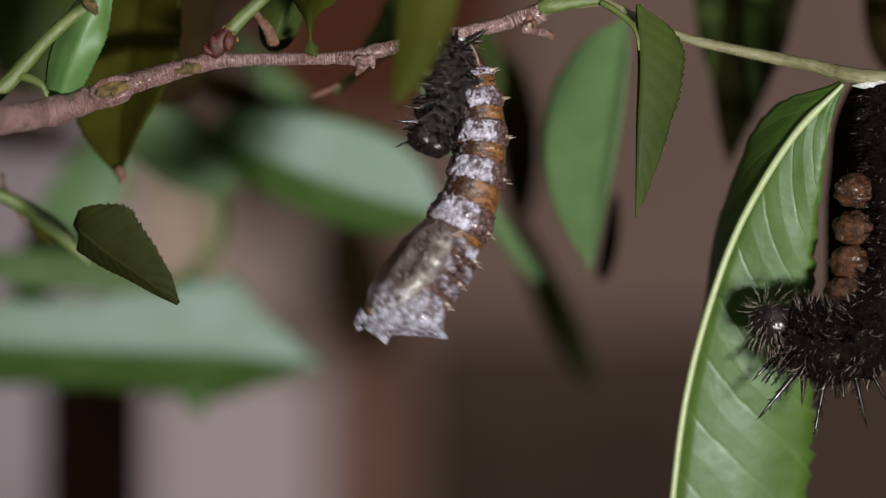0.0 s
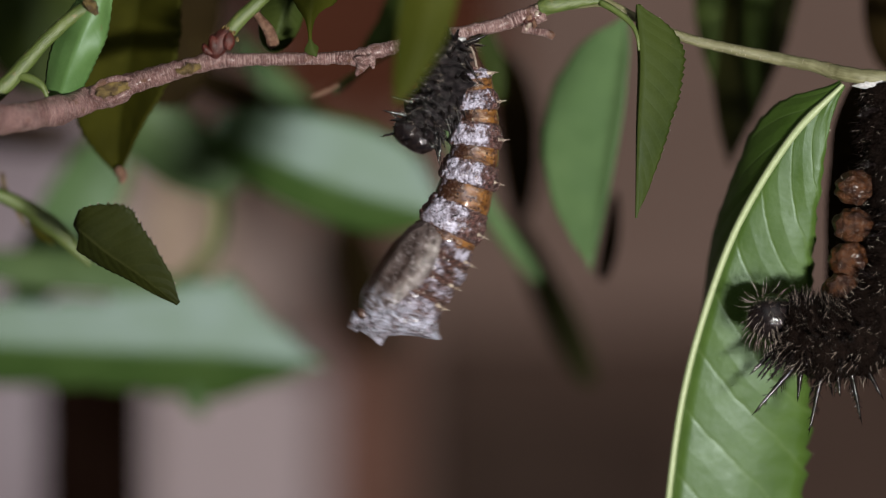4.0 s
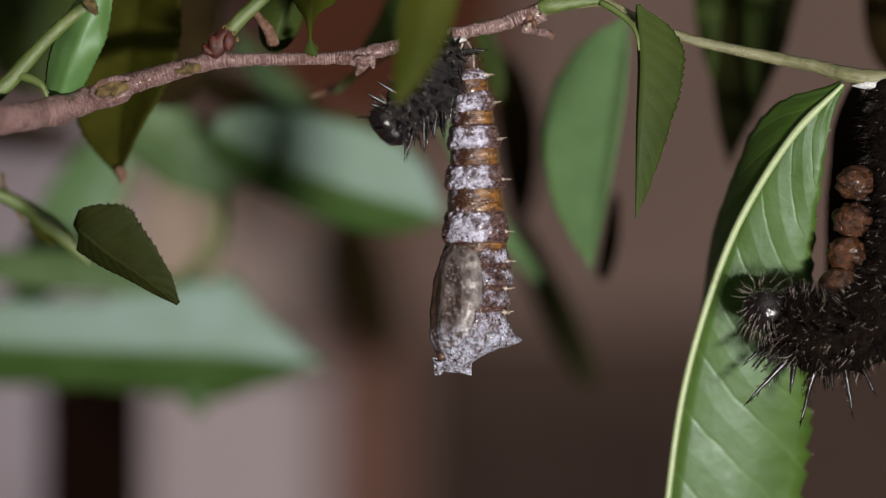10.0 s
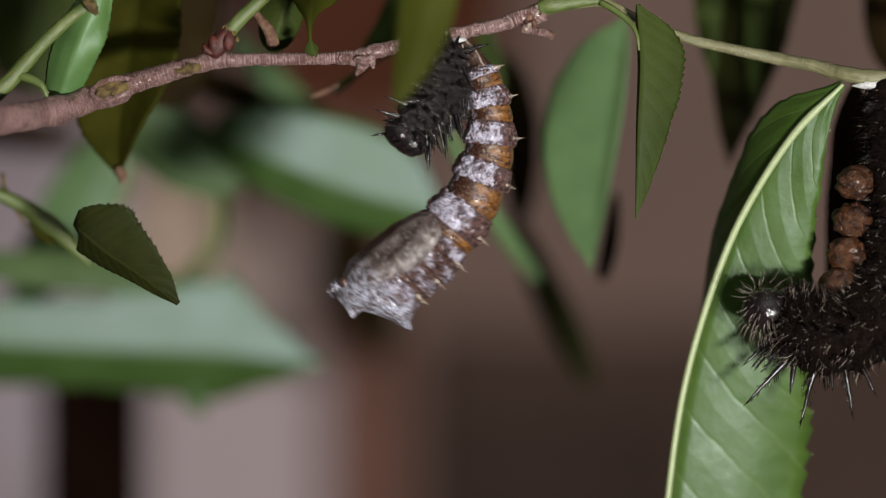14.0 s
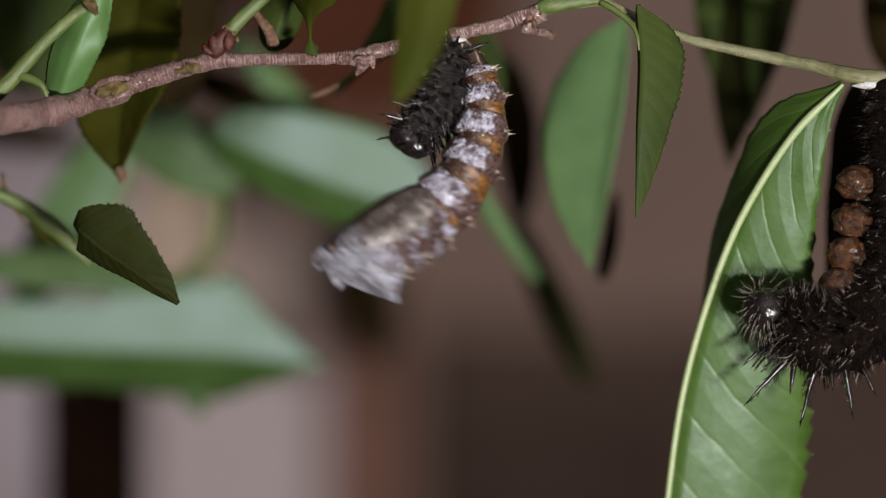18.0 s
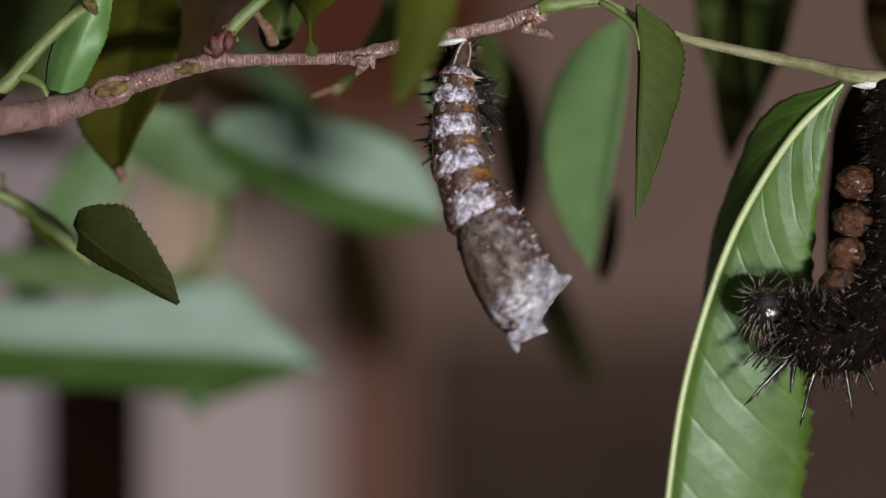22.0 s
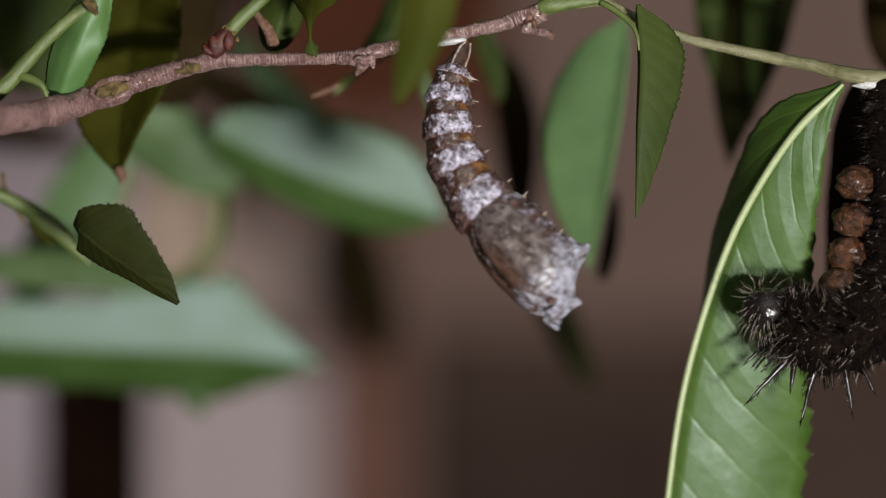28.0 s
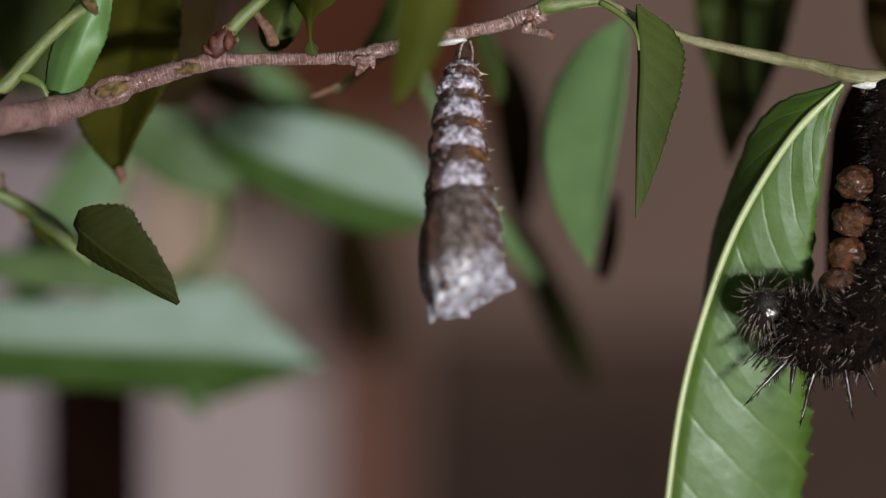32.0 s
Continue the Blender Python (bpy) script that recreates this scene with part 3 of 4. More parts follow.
tube("stalk", [(600, 150, 12, 3), (575, 162, 12, 5), (550, 172, 12, 3)], TIP, PLANT, 10, 8, 0.1, 1500)

for x, y, dx, dy, w in ((380, 92, -4, -30, 10), (402, 88, 5, -32, 12)):
    tube("bud_scale", [(x, y, -1.4, w * 0.6), (x + dx * 0.4, y + dy * 0.4, -1.5, w), (x + dx * 0.8, y + dy * 0.8, -1.5, w * 0.7), (x + dx, y + dy, -1.4, 2)], BUD, PLANT, 16, 14, 0.05, 900)
knob = random.Random(3)
for i in range(9):
    x, y = 396 + 3.2 * i + knob.uniform(-2, 2), 48 + 2.6 * i + knob.uniform(-4, 4)
    c = at(x, y, -1.6) - PLANT.location
    v, f = blob(c, (Vector((knob.uniform(2, 4), 0, 1)) * GRID, Vector((0, 3, 0)) * GRID, Vector((1, 0, knob.uniform(2, 4))) * GRID), 6, 8, 0.6, 3200)
    mesh_object("bud_fringe", v, f, SCAR, PLANT)
for i in range(16):
    x, y = 928 + 2.6 * i + knob.uniform(-7, 7), 44 - 2.0 * i + knob.uniform(-9, 9)
    w, h = knob.uniform(4, 8), knob.uniform(4, 9)
    c = at(x, y, -0.55) - PLANT.location
    v, f = blob(c, (Vector((w, 0, knob.uniform(-3, 3))) * GRID, Vector((0, 7, 0)) * GRID, Vector((knob.uniform(-3, 3), 0, h)) * GRID), 12, 16, 0.7, 3200)
    mesh_object("bud_scale", v, f, (TIP, BUD, STALK_PALE, TIP, BUD)[i % 5], PLANT)
# fine pale hairs on the green shoots
nap = []
for line in (((405, 58), (425, 34), (455, 6), (480, -20)), ((-60, 210), (10, 150), (45, 112), (85, 68), (130, 28), (165, 5)), ((20, 132), (50, 138), (72, 150), (82, 168)),
             ((1130, 34), (1215, 68), (1290, 86), (1370, 103), (1480, 128)), ((965, 14), (1010, 8), (1060, 4), (1090, 20), (1115, 40))):
    way = spline(line, 60)
    for j in range(110):
        k = knob.randrange(1, 60)
        run = Vector((way[k][0] - way[k - 1][0], way[k][1] - way[k - 1][1])).normalized()
        off = knob.uniform(-1.0, 1.0)
        r = 10.5 if line[0][1] in (58, 210) else 5.5 if line[0][1] == 132 else 9 if line[0][0] < 900 else 7
        q = (way[k][0] - run.y * off * r, way[k][1] + run.x * off * r)
        p = at(q[0], q[1], (-2.0 if line[0][0] < 100 else -0.9 if line[0][0] < 900 else 0.6) - 0.5 * (1 - off * off)) - PLANT.location
        d = Vector((-run.y * off + knob.uniform(-0.3, 0.3), -0.5, -run.x * off + knob.uniform(-0.3, 0.3))).normalized()
        nap.append(cone_mesh(p, p + d * knob.uniform(2, 5) * GRID, 0.5 * GRID, 3))
tagged(mesh_object("shoot_hairs", *gather(nap), HAIR, PLANT, "tiny pale hairs"), kind="stuff")
# near leaves
BIG_LEAF = leaf(PLANT, [(1492, 150, 0.5), (1400, 245, 2), (1310, 390, 4.2), (1251, 540, 5.8), (1208, 700, 7.1), (1182, 882, 8.4), (1168, 1060, 10), (1150, 1250, 12)], LEAF,
                (10, 86, 95, 126, 152, 170, 130, 0), (4, 73, 144, 190, 232, 242, 190, 0), (22, 34, 58, 80, 91, 95, 95, 95), (10, 5, 3, 3, 5, 8, 8, 8), (-0.12, -1, 0.10), 27, 7.6,
                0.60, 0.03, "large glossy green serrated leaf", 0.19, saw=0.06, glands="right", rib_taper=0.35)
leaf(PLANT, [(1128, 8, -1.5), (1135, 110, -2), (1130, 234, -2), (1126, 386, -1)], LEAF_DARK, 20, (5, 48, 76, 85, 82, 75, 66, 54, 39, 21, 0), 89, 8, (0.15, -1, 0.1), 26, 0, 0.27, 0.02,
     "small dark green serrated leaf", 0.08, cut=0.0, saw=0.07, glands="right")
leaf(PLANT, [(1108, 30, 23), (1086, 180, 25), (1064, 330, 26), (1046, 482, 27)], LEAF_PALE, (6, 60, 94, 113, 123, 124, 116, 99, 74, 39, 0), (5, 16, 22, 25, 26, 25, 22, 18, 12, 6, 0), 10, -38,
     (-0.12, -1, 0.02), 26, 0, 0.42, 0.02, "mid green serrated leaf", 0.05)

leaf(PLANT, [(131, 398, -2), (146, 411, -3), (188, 446, -3), (247, 486, -3), (315, 538, -2)], LEAF_SHADE_OLIVE, (2, 18, 40, 48, 46, 42, 36, 30, 24, 16, 3), (16, 32, 52, 74, 90, 90, 78, 64, 48, 31, 6), 14, 10,
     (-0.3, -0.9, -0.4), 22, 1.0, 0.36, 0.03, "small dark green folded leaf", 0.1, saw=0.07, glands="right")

leaf(PLANT, [(188, -50, -2.5), (154, 40, -2.5), (126, 110, -2), (98, 196, -0.5)], LEAF_YOUNG, (18, 26, 34, 42, 46, 48, 48, 46, 42, 34, 24), (18, 26, 34, 40, 43, 43, 42, 40, 37, 33, 27), 30, 12,
     (0.15, -1, 0.0), 16, 1.2, 0.40, 0.16, "fresh folded green leaf", 0.35)
leaf(PLANT, [(262, -130, 13), (240, 30, 12.5), (216, 180, 12), (209, 314, 12)], LEAF_OLIVE, (20, 60, 80, 92, 98, 99, 96, 90, 72, 40, 2), (30, 85, 112, 125, 131, 131, 119, 90, 58, 30, 2), 10, -50,
     (0.0, -1, -0.5), 26, 0, 0.42, 0.04, "dark olive hanging leaf", 0.1)
tube("leaf_tip", [(207, 298, 11.5, 7), (214, 306, 11.5, 9), (216, 316, 11.5, 8), (212, 324, 11.5, 4)], TIP, PLANT, 10, 8, 0.3, 2000, "dried brown leaf end")
leaf(PLANT, [(566, -70, -1), (555, -14, -1), (549, 40, -1), (550, 88, -1)], LEAF_FRONT, (30, 44, 48, 46, 40, 26, 13, 6, 2.2, 2, 3), (30, 50, 62, 66, 58, 30, 13, 6, 3, 2.5, 4), 20, 45, (0.1, -1, 0.2), 12, 1.2,
     0.4, 0.05, "small olive leaf narrowing to its tip", 0.3)
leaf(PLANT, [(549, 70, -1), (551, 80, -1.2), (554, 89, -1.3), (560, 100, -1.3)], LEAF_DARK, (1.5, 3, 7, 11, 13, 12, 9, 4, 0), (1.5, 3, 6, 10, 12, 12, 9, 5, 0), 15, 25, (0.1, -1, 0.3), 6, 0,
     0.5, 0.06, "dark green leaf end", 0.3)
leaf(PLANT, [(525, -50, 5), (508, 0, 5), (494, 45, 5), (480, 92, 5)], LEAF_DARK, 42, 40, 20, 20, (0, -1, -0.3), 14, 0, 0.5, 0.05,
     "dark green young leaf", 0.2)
leaf(PLANT, [(790, -210, -28), (766, -40, -28), (742, 70, -27), (702, 186, -26)], LEAF_FRONT, 46, 48, 14, 10, (0.1, -1, 0.0), 16, 0, 0.40, 0.03,
     "olive green leaf hanging before the twig", 0.1)
leaf(PLANT, [(750, -60, 22), (720, 0, 22), (690, 50, 22), (640, 92, 22)], LEAF_MID, 40, 32, 20, 20, (0, -1, 0.2), 16, 0, 0.4, 0.05, "dark green leaf behind the twig", 0.1)
leaf(PLANT, [(850, 40, 38), (862, 80, 38), (874, 120, 38), (884, 180, 38)], LEAF_MID, 26, 24, 5, 10, (-0.1, -1, 0.1), 20, 0, 0.45, 0.04, "dark green leaf behind the twig", 0.1)
# Near-black colour takes the place of shade from the leaves in front.
leaf(PLANT, [(896, 90, 74), (906, 170, 74), (914, 250, 74), (922, 390, 74)], LEAF_SHADOW_BROWN, 86, 66, 5, 5, (-0.6, -0.6, -0.6), 20, 0, 0.5, 0.04, "dark leaf with shade put into its colour", 0.1)
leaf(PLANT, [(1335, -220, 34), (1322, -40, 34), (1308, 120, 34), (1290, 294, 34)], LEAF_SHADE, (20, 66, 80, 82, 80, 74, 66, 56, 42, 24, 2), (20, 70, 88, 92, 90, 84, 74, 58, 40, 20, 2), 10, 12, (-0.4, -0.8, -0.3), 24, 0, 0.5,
     0.04, "dark green leaf behind the pale twig", 0.1)
leaf(PLANT, [(1262, -140, 32), (1258, -30, 32), (1256, 50, 32), (1262, 150, 32)], LEAF_MID, (14, 24, 30, 30, 24, 14, 0), (14, 24, 28, 26, 20, 12, 0), 10, 25, (-0.2, -1, 0.2), 24, 0, 0.5, 0.04, "green leaf behind the pale twig", 0.1)
leaf(PLANT, [(1352, -120, 31), (1345, 0, 31), (1337, 100, 31), (1336, 215, 31)], LEAF_MID, (20, 26, 28, 24, 18, 10, 0), (16, 20, 22, 18, 14, 8, 0), 10, 25, (-0.2, -1, 0.2), 24, 0, 0.5, 0.04, "green leaf behind the pale twig", 0.1)
leaf(PLANT, [(1560, -80, 30), (1562, 0, 30), (1570, 60, 30), (1580, 130, 30)], LEAF_SHADOW_BROWN, 50, 50, 10, 25, (-0.4, -0.8, -0.4), 24, 0, 0.5, 0.04, "dark leaf end", 0.1)
# far leaves
leaf(PLANT, [(712, 70, 40), (792, 235, 42), (872, 385, 45), (955, 500, 48)], LEAF_PALE, 22, 19, 20, 40, (-0.5, -1, 0.3), 26, 0, 0.55, 0.04, "long narrow drooping leaf", 0.1, tip_sharp=0.5)
leaf(PLANT, [(904, 370, 76), (955, 480, 76), (1004, 580, 76), (1047, 682, 76)], LEAF_SHADE, 44, 36, 5, 5, (0.3, -1, -0.1), 26, 0, 0.55, 0.04, "dark drooping leaf tip", 0.1)
leaf(PLANT, [(372, 236, 57), (480, 290, 58), (620, 345, 60), (786, 386, 62)], LEAF_SHINE, (10, 35, 52, 62, 68, 72, 74, 74, 70, 50, 8), (40, 70, 88, 102, 114, 124, 130, 128, 118, 86, 10), 32, 0, (0.05, -0.98, -0.13), 26, 0, 0.60, 0.0,
     "glossy green leaf far behind", 0.0)
leaf(PLANT, [(-320, 590, 63), (0, 614, 67), (280, 630, 70.5), (582, 645, 74)], LEAF_SHINE, (52, 80, 92, 98, 100, 100, 98, 106, 108, 60, 0), (40, 62, 78, 86, 92, 102, 120, 146, 154, 66, 0), 40, 0, (0.02, -0.98, -0.08), 9, 0, 0.64, 0.0,
     "broad glossy green leaf far behind", 0.0, saw=0.13)
leaf(PLANT, [(330, 690, 74), (342, 708, 74), (352, 724, 74), (362, 740, 74)], LEAF_SHINE, 24, 30, 5, 25, (-0.1, -1, 0), 26, 0, 0.3, 0.02, "thin leaf end far behind", 0.05)
leaf(PLANT, [(228, 215, 72), (172, 310, 73), (112, 410, 74), (30, 545, 76)], LEAF_PALE, 80, 84, 5, 5, (0.05, -1, -0.08), 26, 0, 0.5, 0.03, "green leaf far behind", 0.05)
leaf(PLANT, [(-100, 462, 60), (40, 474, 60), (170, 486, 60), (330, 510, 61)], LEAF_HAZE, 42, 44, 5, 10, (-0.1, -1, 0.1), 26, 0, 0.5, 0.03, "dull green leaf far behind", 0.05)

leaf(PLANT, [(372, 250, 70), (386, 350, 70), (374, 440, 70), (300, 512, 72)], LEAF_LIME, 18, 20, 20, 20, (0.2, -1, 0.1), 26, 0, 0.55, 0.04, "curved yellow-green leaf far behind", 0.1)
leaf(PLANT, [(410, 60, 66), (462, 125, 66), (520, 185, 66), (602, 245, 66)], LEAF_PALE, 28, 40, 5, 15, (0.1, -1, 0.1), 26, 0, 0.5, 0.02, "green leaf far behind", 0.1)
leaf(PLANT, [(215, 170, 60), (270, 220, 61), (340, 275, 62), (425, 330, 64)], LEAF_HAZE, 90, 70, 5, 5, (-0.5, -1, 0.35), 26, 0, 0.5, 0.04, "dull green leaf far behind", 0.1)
leaf(PLANT, [(310, 120, 58), (370, 148, 58), (430, 172, 58), (505, 212, 58)], LEAF_SHADOW_BROWN, 34, 34, 5, 5, (-0.4, -0.8, -0.2), 26, 0, 0.5, 0.04, "dark leaf far behind", 0.1)
leaf(PLANT, [(-160, 225, 120), (-70, 240, 120), (20, 250, 120), (140, 262, 120)], LEAF_SHADOW_BROWN, 30, 34, 5, 5, (-0.4, -0.8, -0.2), 26, 0, 0.6, 0.04, "dark leaf far behind", 0.1)
leaf(PLANT, [(1090, 340, 40), (1084, 390, 40), (1077, 440, 40), (1064, 496, 40)], LEAF_SHADOW_BROWN, 18, 18, 5, 5, (-0.4, -0.8, -0.2), 20, 0, 0.6, 0.04, "dark leaf with shade put into its colour", 0.1)
leaf(PLANT, [(345, -160, 40), (335, -40, 40), (308, 60, 40), (280, 190, 40)], LEAF_SHADOW_BROWN, 62, 88, 5, 25, (-0.2, -1, -0.2), 26, 0, 0.6, 0.04, "dark leaf behind the twig", 0.1)
# Colour this dark stands in for shade behind the caterpillar.
leaf(PLANT, [(1515, 150, 12), (1500, 260, 14), (1490, 380, 16), (1470, 560, 18)], LEAF_SHADOW_BROWN, 62, 60, 10, 10, (-0.8, -0.5, -0.4), 20, 0, 0.45, 0.04, "dark leaf behind the caterpillar", 0.1)
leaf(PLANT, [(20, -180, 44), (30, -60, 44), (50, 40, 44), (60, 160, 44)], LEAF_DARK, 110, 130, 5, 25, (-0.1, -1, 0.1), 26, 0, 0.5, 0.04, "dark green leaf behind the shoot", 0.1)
leaf(PLANT, [(600, 360, 210), (620, 440, 210), (645, 530, 210), (670, 640, 210)], LEAF_SHADOW_BROWN, 110, 110, 5, 5, (-0.2, -0.8, -0.2), 20, 0, 0.5, 0.04, "dark leaf far behind", 0.1)

PAD = thing("silk_pad", at(797, 74, -0.3), "small white silk pad on the twig underside", "silk")
v, f = blob(Vector(), (Vector((30 * GRID, 0, 5 * GRID)), Vector((0, 11 * GRID, 0)), Vector((0, 0, 6 * GRID))), 12, 18, 0.35, 2500)
mesh_object("pad", v, f, SILK, PAD)
PAD2 = thing("silk_pad", at(1570, 150, -0.2), "white silk on the pale twig underside", "silk")
v, f = blob(Vector(), (Vector((62 * GRID, 0, 0)), Vector((0, 13 * GRID, 0)), Vector((0, 0, 9 * GRID))), 12, 24, 0.35, 2500)
mesh_object("pad", v, f, SILK, PAD2)

# ---- the chrysalis ----
HANG = at(825, 78, 0)
CHRYSALIS = thing("chrysalis", HANG, "mottled grey and amber chrysalis hanging from the twig", "chrysalis")
JOINTS = [0.0, 46.0, 86.0, 148.0, 219.0, 303.0, 363.0]
rng = random.Random(7)


def revolve(profile, cols=40, bump=0.03, grain=900.0, wide=1.06):
    verts, faces = [], []
    for s, r in profile:
        for k in range(cols):
            a = 2 * math.pi * k / cols
            p = Vector((math.cos(a) * r, math.sin(a) * r * wide, -s)) * GRID
            q = 1 + bump * noise.noise(p * grain + Vector((3, 1, 7)) * profile[0][1]) + bump * 0.6 * noise.noise(p * grain * 2.5) + bump * 0.45 * noise.noise(p * grain * 5)
            verts.append(Vector((p.x * q, p.y * q, p.z)))
    for i in range(len(profile) - 1):
        for k in range(cols):
            a, b = i * cols + k, i * cols + (k + 1) % cols
            faces.append((b, a, a + cols, b + cols))
    uvs = [(k / cols, i / (len(profile) - 1)) for i in range(len(profile)) for k in range(cols)]
    return verts, faces, uvs


def smooth_profile(points, n):
    return [tuple(q) for q in spline(points, n)]


def spines(parent, s, r, size, angles=((-14, 1.0), (14, 1.0), (-62, 0.7), (62, 0.7), (-105, 0.4), (105, 0.4))):
    for deg, k in angles:
        a = radians(deg)
        out = Vector((math.cos(a), math.sin(a) * 1.06, 0))
        root = (out * (r - 4) + Vector((0, 0, -s))) * GRID
        tip = root + (out * size * k + Vector((0, 0, rng.uniform(-1, 5) * k))) * GRID
        base = cone_mesh(root, root + (tip - root) * 0.55, 6.5 * k * GRID, 8)
        needle = cone_mesh(root, tip, 2.3 * k * GRID, 6)
        v, f = gather([base, needle])
        mesh_object("spine", v, f, SPINE_TAN, parent, "tan pointed spine" if k == 1.0 else "")


PIECES = []
stem = mesh_object("cremaster", *revolve(smooth_profile([(-4, 9), (6, 13), (22, 16), (36, 18), (48, 22), (58, 27)], 24), 20, 0.1, 2000, 0.8)[:2], STALK, CHRYSALIS, "dark stalk with pale ridges")
for sy in (-1, 1):
    path = [Vector((sy * 4, -8, 3)) * GRID, Vector((sy * 10, -9, -12)) * GRID, Vector((sy * 12, -11, -32)) * GRID, Vector((sy * 12, -16, -52)) * GRID]
    path = [Vector(q) for q in spline(path, 16)]
    v, f, u = sweep(path, [2.3 * GRID] * 17, 8, 0.3, 2500)
    mesh_object("ridge", v, f, STALK_PALE, stem, "pale ridge")
PIECES.append(stem)
RINGS = [(20, 22, 31, 32, 24), (36, 34, 41, 38, 30), (42, 42, 47, 44, 34), (43, 47, 52, 50, 48), (55, 52, 58, 55, 16)]
for long, r0, r1, r2, skin in RINGS:
    prof = smooth_profile([(-2, r0 * 0.90), (2, r0 * 0.98), (long * 0.3, (r0 + r1) * 0.505), (long * 0.7, r1 * 1.02), (long * 0.93, r2 * 1.03), (long, r2 * 0.96)], 40)
    v, f, u = revolve(prof, 100, 0.085, 900)
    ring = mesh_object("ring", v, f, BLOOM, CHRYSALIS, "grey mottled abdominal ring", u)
    low = smooth_profile([(long - 6, r2 * 0.95), (long + skin * 0.35, r2 * 1.0), (long + skin * 0.75, r2 * 1.0), (long + skin + 6, r2 * 0.93)], 22)
    low = [(s, r * (1 - 0.012 * (i % 2))) for i, (s, r) in enumerate(low)]
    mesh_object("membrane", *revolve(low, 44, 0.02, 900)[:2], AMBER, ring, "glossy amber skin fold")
    spines(ring, long * 0.62, (r1 + r2) * 0.51, 19)
    PIECES.append(ring)


def front_surface(a, k):
    """A place on the chrysalis front: a from the back round to the belly, k from the rings to the head."""
    c = math.cos(a)
    long = 195 - 21 * c
    back = np.interp(k, (0, 0.1, 0.3, 0.55, 0.8, 0.93, 1), (54, 59, 64, 61, 65, 66, 58))
    belly = np.interp(k, (0, 0.1, 0.3, 0.55, 0.8, 0.93, 1), (52, 60, 69, 72, 70, 66, 60))
    wide = np.interp(k, (0, 0.1, 0.3, 0.55, 0.8, 0.93, 1), (55, 61, 70, 74, 73, 66, 55))
    x = c * (back if c > 0 else belly)
    x += 24 * math.exp(-((k - 0.965) / 0.055) ** 2) * math.exp(-(a / 0.34) ** 2)
    step = long * k * GRID * 1000 / SEGMENT
    if 0 < step < 3:
        rise = step % 1.0
        flare = 5.5 * (min(rise, (1 - rise) * 5) - 0.4) * max(min(1.0, c * 2 + 0.6), 0.0)
        x, wide = x + flare * c, wide + flare
    x -= 6 * math.exp(-((k - 0.68) / 0.08) ** 2) * max(c, 0)
    return Vector((x, math.sin(a) * wide, -long * k)) * GRID


verts, faces = [], []
COLS = 96
shells = [(i / 80, 1.0) for i in range(81)] + [(1.02, 0.9), (1.04, 0.74), (1.052, 0.52), (1.058, 0.28), (1.06, 0.1), (1.06, 0.0)]
for k, q in shells:
    for j in range(COLS):
        a = 2 * math.pi * j / COLS
        a = a if a <= math.pi else a - 2 * math.pi
        p = front_surface(a, k)
        axis = Vector((-3 * GRID, 0, p.z))
        p = axis + (p - axis) * q
        p += (p - axis) * (0.07 * noise.noise(p * 800) + 0.05 * noise.noise(p * 2200) + 0.03 * noise.noise(p * 4800))
        p.z += 5 * GRID * noise.noise(p * 1100) * (1 if q < 1 else 0.3)
        verts.append(p)
for i in range(len(shells) - 1):
    for j in range(COLS):
        a, b = i * COLS + j, i * COLS + (j + 1) % COLS
        faces.append((b, a, a + COLS, b + COLS))
FRONT_BODY = mesh_object("front_body", verts, faces, FRONT, CHRYSALIS, "pale bluish grey head and thorax")
for sy in (-1, 1):
    verts, faces = [], []
    N, M = 30, 18
    for i in range(N + 1):
        u = i / N
        lo = radians(np.interp(u, (0, 0.08, 0.25, 0.6, 0.9, 1), (112, 76, 66, 63, 84, 112)))
        hi = radians(np.interp(u, (0, 0.08, 0.25, 0.6, 1), (128, 150, 165, 174, 176)))
        for j in range(M + 1):
            w = j / M
            a = (lo + (hi - lo) * w) * sy
            p = front_surface(a, -0.02 + 0.93 * u)
            axis = Vector((0, 0, p.z))
            lift = min(1, 6 * min(w, 1 - w), 6 * min(u + 0.02, 1 - u))
            out = (p - axis).normalized()
            ribs = 1.7 * math.sin(w * 22 + u * 3)
            verts.append(p + out * GRID * (-3 + (11 + ribs + 2.5 * noise.noise(p * 900)) * max(lift, 0) ** 0.6))
    for i in range(N):
        for j in range(M):
            q = i * (M + 1) + j
            faces.append((q, q + 1, q + M + 2, q + M + 1))
    case = mesh_object("wing_case", verts, faces, WING, FRONT_BODY, "grey-brown streaked wing case")
    case.modifiers.new("thickness", "SOLIDIFY").thickness = 0.0001
    horn = cone_mesh(front_surface(radians(152) * sy, 0.95), front_surface(radians(160) * sy, 1.0) + Vector((-8, 0, -20)) * GRID, 12 * GRID, 10)
    mesh_object("head_horn", *horn, FRONT, FRONT_BODY)
    eye_at = front_surface(radians(140) * sy, 0.93)
    v, f = blob(eye_at, (Vector((9, 0, 0)) * GRID, Vector((0, 7, 0)) * GRID, Vector((0, 0, 9)) * GRID), 10, 14)
    mesh_object("eye_case", v, f, STALK, FRONT_BODY)
for s, k in ((28, 1.0), (75, 0.8), (118, 0.7), (152, 0.45)):
    spines(FRONT_BODY, s, 62, 20 * k, ((-17, 1.0), (17, 1.0), (-58, 0.5), (58, 0.5)))
PIECES.append(FRONT_BODY)

